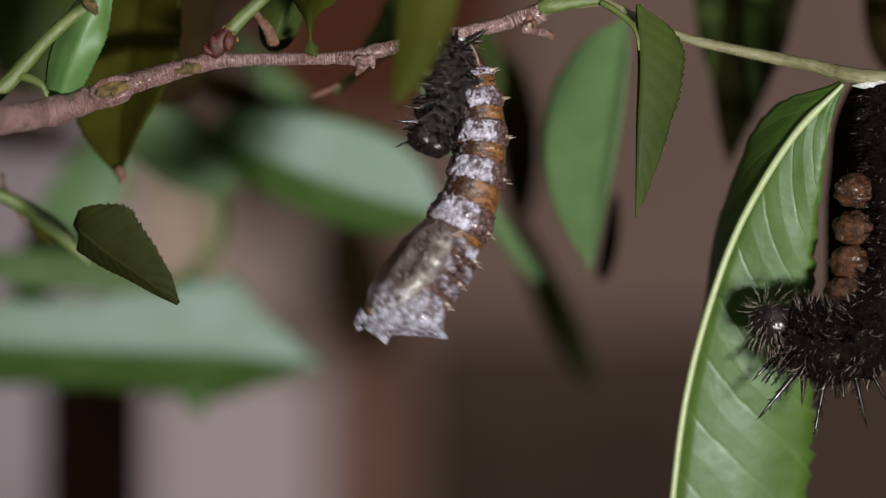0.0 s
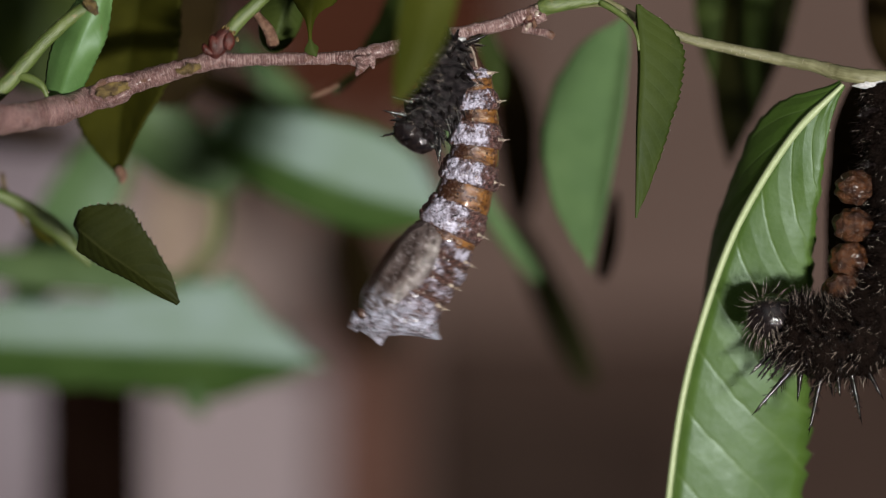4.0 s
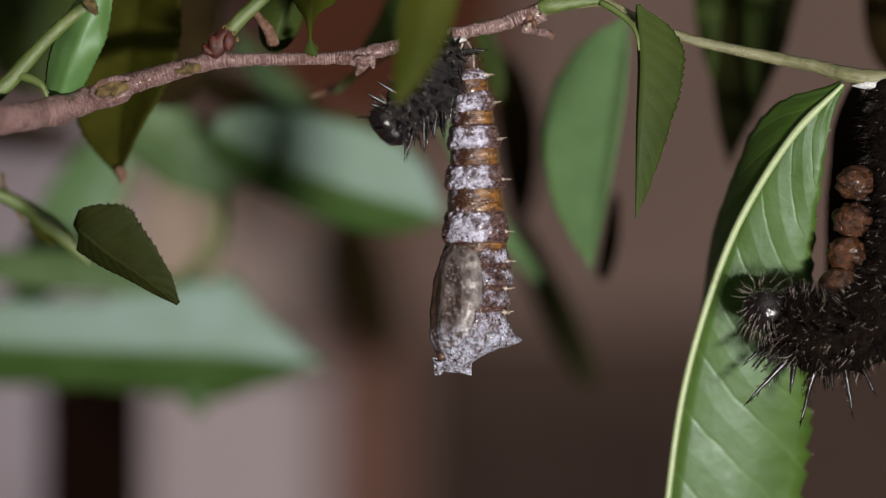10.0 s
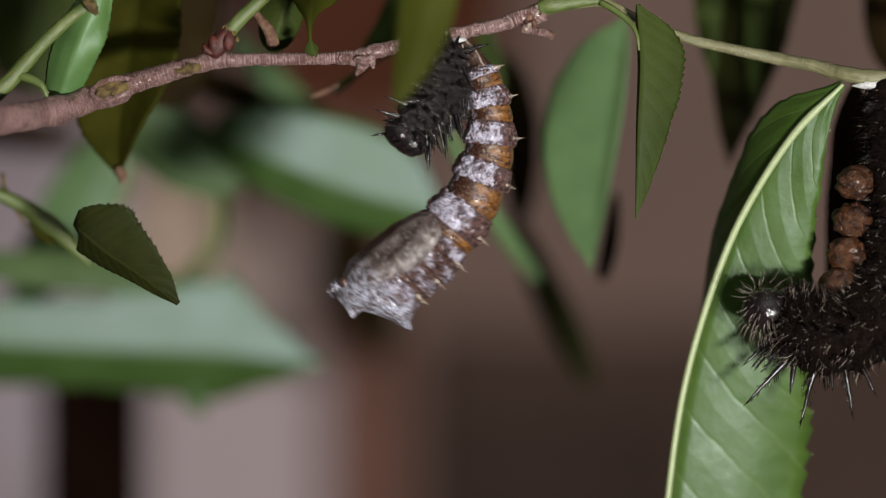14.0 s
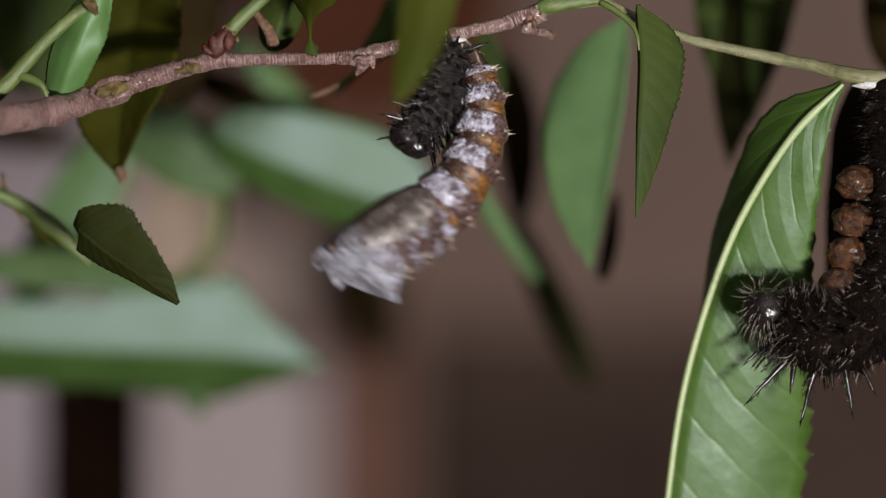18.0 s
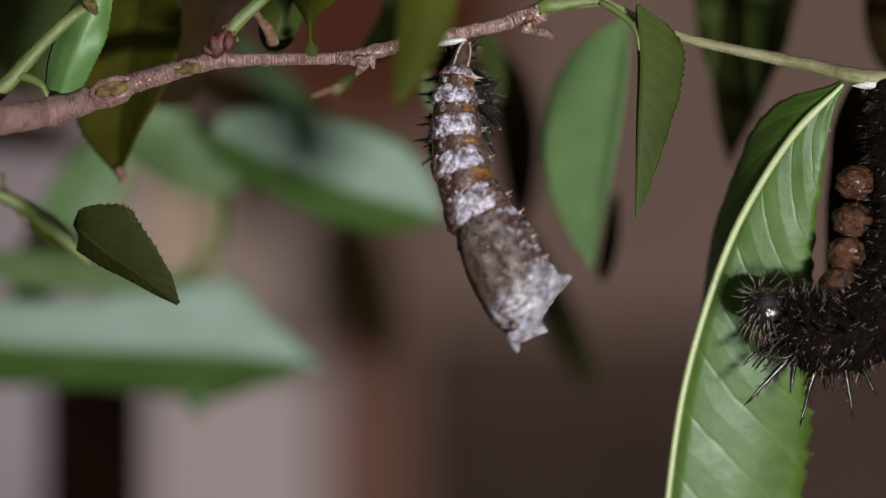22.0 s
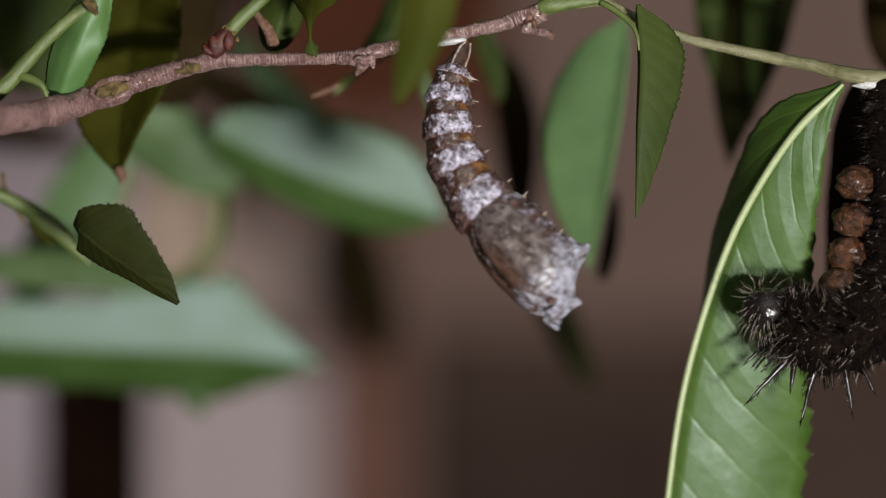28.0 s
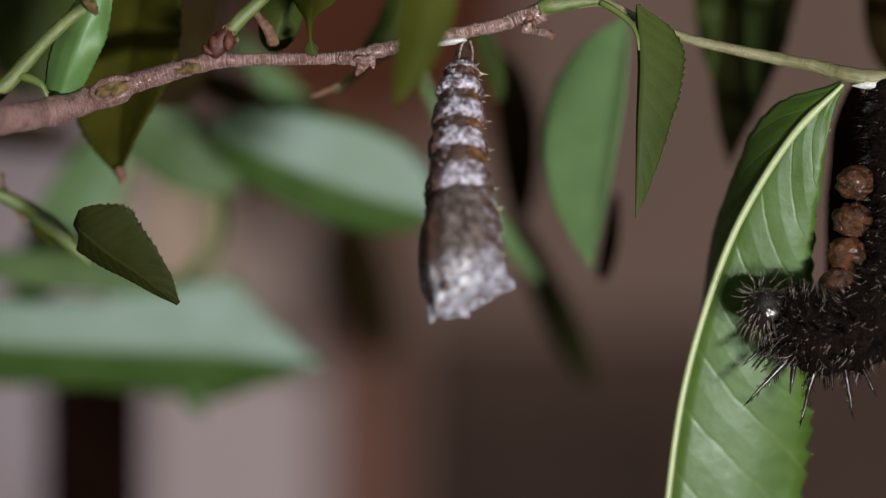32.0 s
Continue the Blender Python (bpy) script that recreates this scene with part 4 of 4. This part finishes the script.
# ---- the cast skin ----
SKIN = thing("shed_skin", at(812, 72, 0.2), "crumpled black spiny cast caterpillar skin", "cast skin")
path = [Vector((x, y, -s)) * GRID for x, y, s in ((0, -14, 0), (-4, -12, 18), (8, -10, 50), (18, -12, 86), (10, -8, 124), (-2, -8, 160), (2, -8, 186))]
path = [Vector(q) for q in spline(path, 60)]
radii = [max(24 if i < 24 else 7, 43 * math.sin(math.pi * (0.08 + 0.76 * i / 60)) ** 0.8 * (1 + 0.18 * math.sin(i * 1.2))) * GRID for i in range(61)]
v, f, u = sweep(path, radii, 30, 0.45, 800)
mesh_object("crumpled_skin", v, f, SHED, SKIN, "", u)
for sx in (-1, 1):
    v, f = blob(Vector((-4 + 10 * sx, -18, -188 - 2 * sx)) * GRID, (Vector((31, 0, 3)) * GRID, Vector((0, 30, 0)) * GRID, Vector((-4, 0, 25)) * GRID), 16, 24, 0.10, 1500)
    mesh_object("head_capsule", v, f, HORN, SKIN, "shiny black empty head shell")
hairs = []
for i in range(130):
    k = min(59, int(i / 130 * 59) + rng.randrange(0, 4))
    a = i * 2.4 + rng.uniform(-0.4, 0.4)
    down = rng.uniform(-0.9, 0.15) if k > 9 else rng.uniform(0.0, 1.3)
    out = Vector((math.cos(a), math.sin(a), down)).normalized()
    root = path[k] + Vector((out.x, out.y, 0)) * radii[k] * 0.85
    v, f = bristle(root, root + out * rng.uniform(26, 58) * GRID, rng.uniform(3.8, 6.0) * GRID, rng, 9, 0.25)
    mesh_object("spine", v, f, THORN, SKIN)
for i in range(16):
    k = 22 + 2 * i
    out = Vector((rng.uniform(0.35, 0.75), rng.uniform(-0.35, 0.25), -0.8)).normalized()
    root = path[min(k, 56)] + Vector((0.7, -0.4, 0)) * radii[min(k, 56)]
    v, f = bristle(root, root + out * rng.uniform(48, 78) * GRID, 4.0 * GRID, rng, 12, 0.25)
    mesh_object("spine", v, f, THORN, SKIN, "long black barbed spine")
for i in range(26):
    a = i * 2.4
    out = Vector((math.cos(a) * 1.1, math.sin(a) - 0.3, rng.uniform(-1.0, 0.1))).normalized()
    root = Vector((-2, -8, -172)) * GRID + Vector((out.x * 34, out.y * 18, out.z * 12)) * GRID
    v, f = bristle(root, root + out * rng.uniform(18, 36) * GRID, 2.6 * GRID, rng, 6, 0.3)
    mesh_object("spine", v, f, THORN, SKIN)
for i in range(850):
    k = rng.randrange(1, 61)
    a = rng.uniform(0, 6.283)
    out = Vector((math.cos(a), math.sin(a), rng.uniform(-0.9, 0.5))).normalized()
    root = path[k] + Vector((out.x, out.y, 0)) * radii[k] * 0.95
    hairs.append(cone_mesh(root, root + out * (rng.uniform(9, 30) if i < 550 else rng.uniform(14, 36)) * GRID, (0.7 if i < 550 else 0.42) * GRID, 3, rng.uniform(-0.15, 0.2)))
tagged(mesh_object("hairs", *gather(hairs[:550]), HAIR_DARK, SKIN), kind="stuff")
tagged(mesh_object("pale_hairs", *gather(hairs[550:]), HAIR, SKIN, "fine pale glinting hairs"), kind="stuff")

# ---- the hanging caterpillar ----
CAT = thing("caterpillar", at(1575, 150, 1), "black spiny caterpillar with rust prolegs, hanging curled", "caterpillar")
o = CAT.location
line = spline([(1578, 140, 1, 42), (1588, 220, 1, 60), (1600, 320, 1, 68), (1598, 420, 1, 70), (1575, 510, 0.8, 72), (1520, 575, 0.4, 74),
               (1455, 590, 0, 70), (1405, 574, 0, 62), (1375, 562, 0, 50)], 110)
path = [at(q[0], q[1], q[2]) for q in line]
radii = [q[3] * (1 + 0.05 * math.sin(i * 0.62)) * GRID for i, q in enumerate(line)]
v, f, u = sweep(path, radii, 36, 0.13, 900, o)
mesh_object("body", v, f, BLACK, CAT, "velvety black segmented body", u)


def on_body(i, a, lift=1.0):
    t = (path[min(i + 1, 110)] - path[max(i - 1, 0)]).normalized()
    belly = Vector((0, 1, 0)).cross(t).normalized()
    face = Vector((0, -1, 0))
    out = (face * math.cos(a) + belly * math.sin(a)).normalized()
    return path[i] + out * radii[i] * lift - o, out, t


HEAD = at(1358, 550, -0.2)
v, f = blob(HEAD - o, (Vector((46, 0, 4)) * GRID, Vector((0, 40, 0)) * GRID, Vector((-4, 0, 40)) * GRID), 24, 30, 0.02, 900)
mesh_object("head", v, f, HORN, CAT, "shiny black head")
for x, y in ((1512, 324), (1506, 390), (1494, 450), (1482, 502)):
    c = at(x + 4, y, 0.3) - o
    leg = mesh_object("proleg", *blob(c, (Vector((35, 0, 6)) * GRID, Vector((0, 32, 0)) * GRID, Vector((-5, 0, 30)) * GRID), 30, 40, 0.24, 1500), RUST, CAT, "rust orange proleg")
    fuzz = []
    for i in range(30):
        d = Vector((rng.uniform(-1, 0.6), rng.uniform(-1, 0.2), rng.uniform(-0.8, 0.8))).normalized()
        fuzz.append(cone_mesh(c + d * 29 * GRID, c + (d + Vector((0, 0, rng.uniform(-0.3, 0.3)))) * rng.uniform(31, 39) * GRID, 0.3 * GRID, 3, 0.15))
    tagged(mesh_object("fuzz", *gather(fuzz), HAIR, leg), kind="stuff")
dark, pale = [], []
for i in range(4600):
    k = rng.randrange(2, 110)
    p, out, t = on_body(k, rng.uniform(-2.4, 2.4), 0.98)
    d = (out + t * rng.uniform(-0.2, 0.9) + Vector((rng.uniform(-1, 1), rng.uniform(-1, 1), rng.uniform(-1, 1))) * 0.4).normalized()
    if i % 6:
        dark.append(cone_mesh(p, p + d * rng.uniform(12, 30) * GRID, 0.8 * GRID, 3, rng.uniform(-0.2, 0.25)))
    else:
        pale.append(cone_mesh(p, p + d * rng.uniform(12, 36) * (0.5 if k < 50 else 1.0) * GRID, rng.uniform(0.28, 0.5) * GRID, 3, rng.uniform(0.0, 0.3)))
for i in range(300):
    d = Vector((rng.uniform(-1, 0.6), rng.uniform(-1, 0.3), rng.uniform(-1, 1))).normalized()
    p = HEAD - o + Vector((d.x * 41, d.y * 45, d.z * 47)) * GRID
    h = cone_mesh(p, p + (d + Vector((0.3, -0.1, -0.45))).normalized() * rng.uniform(16, 38) * GRID, 0.5 * GRID, 3, 0.15)
    (pale if i % 3 == 0 else dark).append(h)
tagged(mesh_object("dark_hairs", *gather(dark), HAIR_DARK, CAT), kind="stuff")
tagged(mesh_object("pale_hairs", *gather(pale), HAIR, CAT, "fine pale hairs"), kind="stuff")
for x0, y0, x1, y1, d in ((1392, 638, 1313, 722, -1), (1360, 605, 1312, 650, -0.5), (1442, 650, 1414, 762, -1), (1470, 650, 1474, 694, -1), (1494, 645, 1511, 746, -1),
                          (1518, 635, 1552, 704, -1), (1562, 605, 1610, 690, -1), (1405, 645, 1398, 700, 1.0)):
    v, f = bristle(at(x0, y0, d + 0.5) - o, at(x1, y1, d) - o, 6.4 * GRID, rng, 18, 0.22)
    mesh_object("spine", v, f, THORN, CAT, "long black barbed spine")
for i in range(56):
    k = rng.randrange(6, 108)
    p, out, t = on_body(k, rng.choice((-1.9, -1.2, -0.55, 0.1, 0.7)) + rng.uniform(-0.12, 0.12), 0.96)
    v, f = bristle(p, p + (out + t * rng.uniform(-0.2, 0.4)).normalized() * rng.uniform(34, 66) * GRID, 3.6 * GRID, rng, 14)
    mesh_object("spine", v, f, THORN, CAT)

# ---- what moves ----
# seconds, lean of the hind end, lean of the front end, tilt to the eye, turn about its length (degrees), how far it is drawn out
SWING = [
    (0, 21, -31, 7, 10, 0.96), (0.2, 29, -48, 7, 15, 0.95), (0.4, 36, -57, 0, 15, 1), (0.6, 33, -39, 0, 15, 1), (0.8, 21, -30, -7, 30, 0.95),
    (1, 30, -52, 0, 15, 0.98), (1.2, 27, -35, 0, 20, 1), (1.4, 20, -26, 0, 20, 0.99), (1.6, 24, -33, -22, 50, 0.86), (1.8, 47, -61, 0, 10, 1),
    (2, 27, -41, 0, 20, 1), (2.2, 14, -23, -14, 45, 0.86), (2.4, 22, -45, -11, 40, 0.88), (2.6, 26, -21, 13, -25, 0.86), (2.8, 31, -55, 0, 15, 1),
    (3, 12, -18, -15, 40, 0.86), (3.2, 16, -28, -11, 40, 0.9), (3.4, 26, -53, 0, 25, 0.97), (3.6, 17, -35, 8, 5, 0.95), (3.8, 7, -12, -15, 30, 0.95),
    (4, 16, -30, 0, 15, 0.95), (4.2, 15, -46, -10, 30, 0.95), (4.4, 18, -20, 5, 0, 0.95), (4.6, 4, 0, -14, 25, 0.95), (4.8, 12, -30, -12, 35, 0.95),
    (5, 21, -48, 5, 5, 0.95), (5.2, 11, -12, -5, 20, 0.95), (5.35, 22, -28, 8, 0, 0.95), (5.5, 24, -23, 8, -15, 0.94), (5.7, 26, -6, 0, 0, 1),
    (5.9, 2, 1, -25, 35, 0.86), (6, -6, 3, -26, 40, 0.86), (6.1, -13, -15, -34, 55, 0.86), (6.3, 17, -56, -11, 40, 0.89), (6.5, 35, -37, 6, -25, 0.96),
    (6.7, 38, -46, 0, -25, 1), (6.9, 12, -57, 7, 0, 0.95), (7, 0, 6, -25, 35, 0.86), (7.1, -2, 3, -25, 40, 0.86), (7.3, -4, 9, -26, 35, 0.86),
    (7.5, -11, -1, -28, 40, 0.86), (7.7, 18, -57, -12, 40, 0.88), (7.9, 34, -36, 6, -20, 0.96), (8, 20, -32, 0, 5, 1), (8.1, 12, 6, -3, 12, 0.97),
    (8.2, 9, -2, -11, 20, 0.9), (8.4, -2, 4, -28, 30, 0.86), (8.6, 4, -16, -33, 45, 0.86), (8.8, 16, -53, -10, 30, 0.9), (8.967, 36, -41, 0, -5, 1),
    (9, 36, -41, 0, -5, 1), (9.033, 36, -40, 0, -5, 1), (9.2, 22, 2, 0, 0, 1), (9.4, 4, 8, -19, 20, 0.86), (9.6, 18, -11, 6, 5, 0.96),
    (9.8, 25, -22, 0, 10, 1), (10, 6, -1, 0, 10, 0.98), (10.2, -2, 2, -19, 35, 0.86), (10.4, 1, -17, -37, 55, 0.86), (10.6, -2, -35, -29, 50, 0.86),
    (10.8, 28, -42, 0, 0, 1), (11, 9, 1, 0, 0, 1), (11.2, 10, 10, 11, 5, 0.9), (11.4, 8, 2, 0, 10, 0.98), (11.6, 24, -20, 9, 0, 0.93),
    (11.8, 22, -51, 11, -15, 0.89), (12, 8, -34, -24, 45, 0.86), (12.1, -2, 20, -25, 45, 0.86), (12.2, 4, -10, -27, 45, 0.86), (12.4, -5, 7, -29, 40, 0.86),
    (12.6, 8, -25, -26, 50, 0.86), (12.8, 38, -52, 6, 5, 0.96), (12.9, 26, -24, 2, 5, 1), (13, 16, -17, 0, 5, 1), (13.1, 6, 14, 5, 5, 0.97),
    (13.2, 2, 19, 9, 5, 0.93), (13.4, 1, 0, -28, 35, 0.86), (13.6, -8, -11, -33, 50, 0.86), (13.8, 22, -56, 0, 10, 0.97), (13.9, 30, -32, 0, 12, 0.98),
    (14, 32, -47, 0, 15, 0.99), (14.2, 25, -49, 10, -5, 0.91), (14.4, -11, 0, -33, 35, 0.86), (14.5, -8, 24, -22, 30, 0.86), (14.7, 4, -4, -25, 38, 0.95),
    (14.9, 15, -42, -10, 25, 0.95), (15.1, 23, -34, 12, -10, 0.95), (15.3, 4, 4, 5, 5, 0.95), (15.5, 0, 4, -18, 30, 0.95), (15.7, 4, -25, -30, 45, 0.95),
    (15.9, 30, -50, 5, 0, 0.95), (16.1, 13, -10, 8, -5, 0.95), (16.3, 0, 8, -12, 20, 0.95), (16.5, 3, 3, -33, 30, 0.86), (16.7, 6, -29, -37, 45, 0.86),
    (16.9, 18, -55, 12, -5, 0.88), (16.96, 29, -29, 16, -17, 0.86), (17, 30, -25, 15, -20, 0.86), (17.2, 21, -4, 0, 0, 1), (17.4, 6, 9, 20, 15, 0.86),
    (17.6, 3, -5, -31, 35, 0.86), (17.8, -4, -21, -34, 45, 0.86), (17.9, 24, -58, 4, 20, 0.88), (18, 27, -51, 11, 15, 0.88), (18.1, 24, -22, 8, 5, 0.93),
    (18.2, 28, -33, 6, 0, 0.96), (18.4, 5, 19, 0, -5, 0.97), (18.6, 9, -21, 0, 10, 0.99), (18.8, 23, -37, 12, 5, 0.89), (18.9, 40, -54, 5, 0, 0.93),
    (19, 45, -59, 0, -5, 0.97), (19.1, 36, -46, -10, 8, 0.92), (19.2, 18, -8, -28, 20, 0.86), (19.4, 7, 8, -20, 20, 0.86), (19.6, 3, 11, 0, 0, 0.98),
    (19.8, -10, 24, 8, -10, 0.94), (20, -17, 37, 10, -10, 0.92), (20.2, -12, 40, 9, -15, 0.94), (20.4, 11, -15, 11, -5, 0.9), (20.6, 33, -47, 10, 5, 0.91),
    (20.8, 24, -27, -27, 35, 0.86), (20.9, -2, -2, -25, 35, 0.86), (21, -12, 8, -23, 35, 0.86), (21.1, -11, 17, -8, 15, 0.89), (21.2, -9, 26, 10, -10, 0.92),
    (21.4, -21, 35, 0, -15, 0.97), (21.6, -25, 38, 0, -15, 0.98), (21.8, -25, 37, 11, -10, 0.89), (22, -18, 31, 11, -5, 0.89), (22.1, -15, 14, -12, 20, 0.88),
    (22.2, -9, 4, -33, 40, 0.86), (22.4, -5, -16, -31, 45, 0.86), (22.6, 31, -43, 0, 10, 1), (22.8, 9, -5, 7, 15, 0.96), (22.9, -2, 18, 8, 12, 0.95),
    (23, -11, 41, 9, 10, 0.93), (23.1, -12, 37, -5, 15, 0.92), (23.2, 5, -4, -26, 25, 0.86), (23.4, 30, -29, -8, 20, 0.95), (23.6, 20, -14, -25, 40, 0.86),
    (23.8, 38, -41, 0, 5, 0.98), (23.9, 26, -28, 5, 0, 0.95), (24, 13, -13, 10, -5, 0.92), (24.1, 9, 4, 10, 2, 0.92), (24.2, 10, 16, 11, 10, 0.91),
    (24.4, -17, 44, 7, 20, 0.95), (24.6, -2, 7, 27, 20, 0.86), (24.8, 8, 2, 27, 20, 0.86), (25, 10, -34, 19, 10, 0.86), (25.1, 25, -39, 24, 0, 0.86),
    (25.2, 25, -54, 19, 0, 0.86), (25.3, 30, -43, -13, 20, 0.86), (25.4, 16, -9, -27, 45, 0.86), (25.5, 9, -12, -25, 40, 0.86), (25.7, 17, -40, -8, 25, 0.95),
    (25.9, 14, -20, 0, 5, 0.95), (26.1, -7, 14, 0, 0, 0.95), (26.3, -9, 10, -12, 30, 0.95), (26.5, 10, -28, -12, 35, 0.95), (26.7, 20, -35, 0, 10, 0.95),
    (26.9, 0, 4, 0, 5, 0.95), (27.1, -18, 31, 0, -5, 0.95), (27.3, -23, 33, 5, -5, 0.95), (27.5, -36, 46, 11, -10, 0.89), (27.7, -32, 50, 12, -15, 0.87),
    (27.9, -25, 51, 11, -15, 0.9), (28, -28, 47, 11, -15, 0.9), (28.2, -27, 34, 13, 10, 0.86), (28.4, -5, 0, -28, 40, 0.86), (28.6, 6, -29, -25, 40, 0.86),
    (28.8, 16, -37, 9, 15, 0.93), (28.9, 12, -26, 10, 15, 0.92), (29, 3, -9, 11, 15, 0.9), (29.2, -12, 24, 12, -5, 0.88), (29.4, -29, 42, 8, 5, 0.94),
    (29.6, -28, 28, -21, 30, 0.86), (29.8, -7, -9, -27, 40, 0.86), (30, 3, -33, -13, 25, 0.86), (30.2, 18, -31, 11, 0, 0.9), (30.4, -6, 6, 18, 5, 0.86),
    (30.6, -7, 16, 15, 0, 0.86), (30.8, -5, -5, 34, -10, 0.86), (31, 9, -40, 23, -10, 0.86), (31.2, 4, -46, 13, 0, 0.86), (31.4, 5, -11, -25, 35, 0.86),
    (31.6, -14, 26, -12, 25, 0.87), (31.8, -20, 32, 9, -5, 0.93), (31.9, -10, 8, 27, -14, 0.86), (32, -9, 5, 29, -15, 0.86),
]
# seconds and lean of the cast skin
SKIN_LEAN = [
    (0, -15), (0.4, -14), (1, -14), (1.4, -28), (2, -15), (2.6, -21), (3, -22), (3.4, -20), (4.2, -24),
    (5, -22), (5.5, -26), (5.7, -28), (6, -38), (6.3, -26), (6.7, -26), (7.1, -36), (7.7, -24), (7.9, -28),
    (8.2, -46), (8.4, -44), (8.8, -28), (9, -24), (9.4, -41), (10, -40), (10.6, -28), (10.8, -22), (11, -40),
    (11.4, -42), (11.8, -34), (12.2, -40), (12.6, -28), (12.8, -27), (13, -38), (13.2, -48), (13.6, -32), (13.8, -30),
    (14.2, -28), (14.5, -38), (15.1, -26), (15.7, -36), (16.1, -28), (16.5, -40), (16.9, -25), (17.2, -42), (17.4, -46),
    (17.8, -33), (18, -26), (18.4, -38), (18.8, -34), (19, -26), (19.2, -35), (19.4, -32), (19.6, -15), (20, -5),
    (20.2, -3), (20.6, -24), (20.8, -28), (21, -22), (21.2, -8), (21.4, -3), (22, -3), (22.2, -12), (22.4, -30),
    (22.6, -43), (22.8, -50), (23, -50), (23.2, -47), (23.6, -25), (23.8, -28), (24, -43), (24.2, -52), (24.4, -58),
    (24.8, -50), (25, -48), (25.2, -40),
]
# seconds and share of the caterpillar's first curl
CURL = [(0.0, 1.0), (1.5, 0.98), (2.5, 0.82), (3.5, 0.72), (5.5, 0.38), (6.5, 0.28), (7.5, 0.12), (9.0, 0.0), (11.0, 0.0), (12.3, -0.15), (13.0, 0.0), (32.0, 0.0)]


def lean(degrees, tilt=0.0, turn=0.0):
    return (Matrix.Rotation(radians(-degrees), 4, "Y") @ Matrix.Rotation(radians(-tilt), 4, "X") @ Matrix.Rotation(radians(-turn), 4, "Z"))


def motions():
    # the chrysalis bends between its rings and turns about its length
    tracks = [[] for _ in PIECES]
    for t, hind, front, tilt, turn, drawn in SWING:
        place = Vector()
        for i, s in enumerate(JOINTS):
            share = ((s + JOINTS[min(i + 1, 6)]) / 2 / JOINTS[-1]) ** 1.1
            m = lean(hind + (front - hind) * share if i < 6 else front, tilt, turn)
            tracks[i].append((t, Matrix.Translation(place) @ m))
            if i < 6:
                place = place + m @ Vector((0, 0, -(JOINTS[i + 1] - s) * GRID * (drawn if i else 1.0)))
    for piece, rows in zip(PIECES, tracks):
        walk(piece, rows)
    # the cast skin swings along, then drops to the floor
    rows = []
    for t, deg in SKIN_LEAN:
        back = 0.0055 if 19.5 < t < 22.3 else 0.0
        drop = 0.0 if t < 9.5 else 12.0 * GRID
        rows.append((t, Matrix.Translation(at(812, 70, 0.2) + Vector((0, back, -drop))) @ lean(deg)))
    rows.append((25.26, Matrix.Translation(at(806, 84, 0)) @ lean(-34)))
    rows.append((25.3, Matrix.Translation(at(775, 135, -1)) @ lean(-24)))
    rows.append((25.4, Matrix.Translation(at(655, 400, -4)) @ lean(-10)))
    rows.append((25.5, Matrix.Translation(at(560, 1250, -8)) @ lean(20)))
    rows.append((25.8, Matrix.Translation(Vector((-0.02, -0.012, 0.0035))) @ lean(84)))
    rows.append((32.0, Matrix.Translation(Vector((-0.02, -0.012, 0.0035))) @ lean(84)))
    walk(SKIN, rows)
    # the caterpillar settles a little
    rest = CAT.location.copy()
    hub = at(1600, 420, 1)
    walk(CAT, [(t, Matrix.Translation(hub + Vector((3 * k, 0, -8 * k)) * GRID) @ lean(3.6 * k) @ Matrix.Translation(rest - hub)) for t, k in CURL])
    # the large leaf eases back under it
    knot = at(1492, 150, 0.5) - PLANT.location
    walk(BIG_LEAF, [(t, Matrix.Translation(knot) @ lean(0.65 * k) @ Matrix.Translation(-knot)) for t, k in ((0.0, 1.0), (1.5, 0.95), (3.2, 0.2), (5.5, 0.1), (7.0, 0.0), (32.0, 0.0))])


motions()
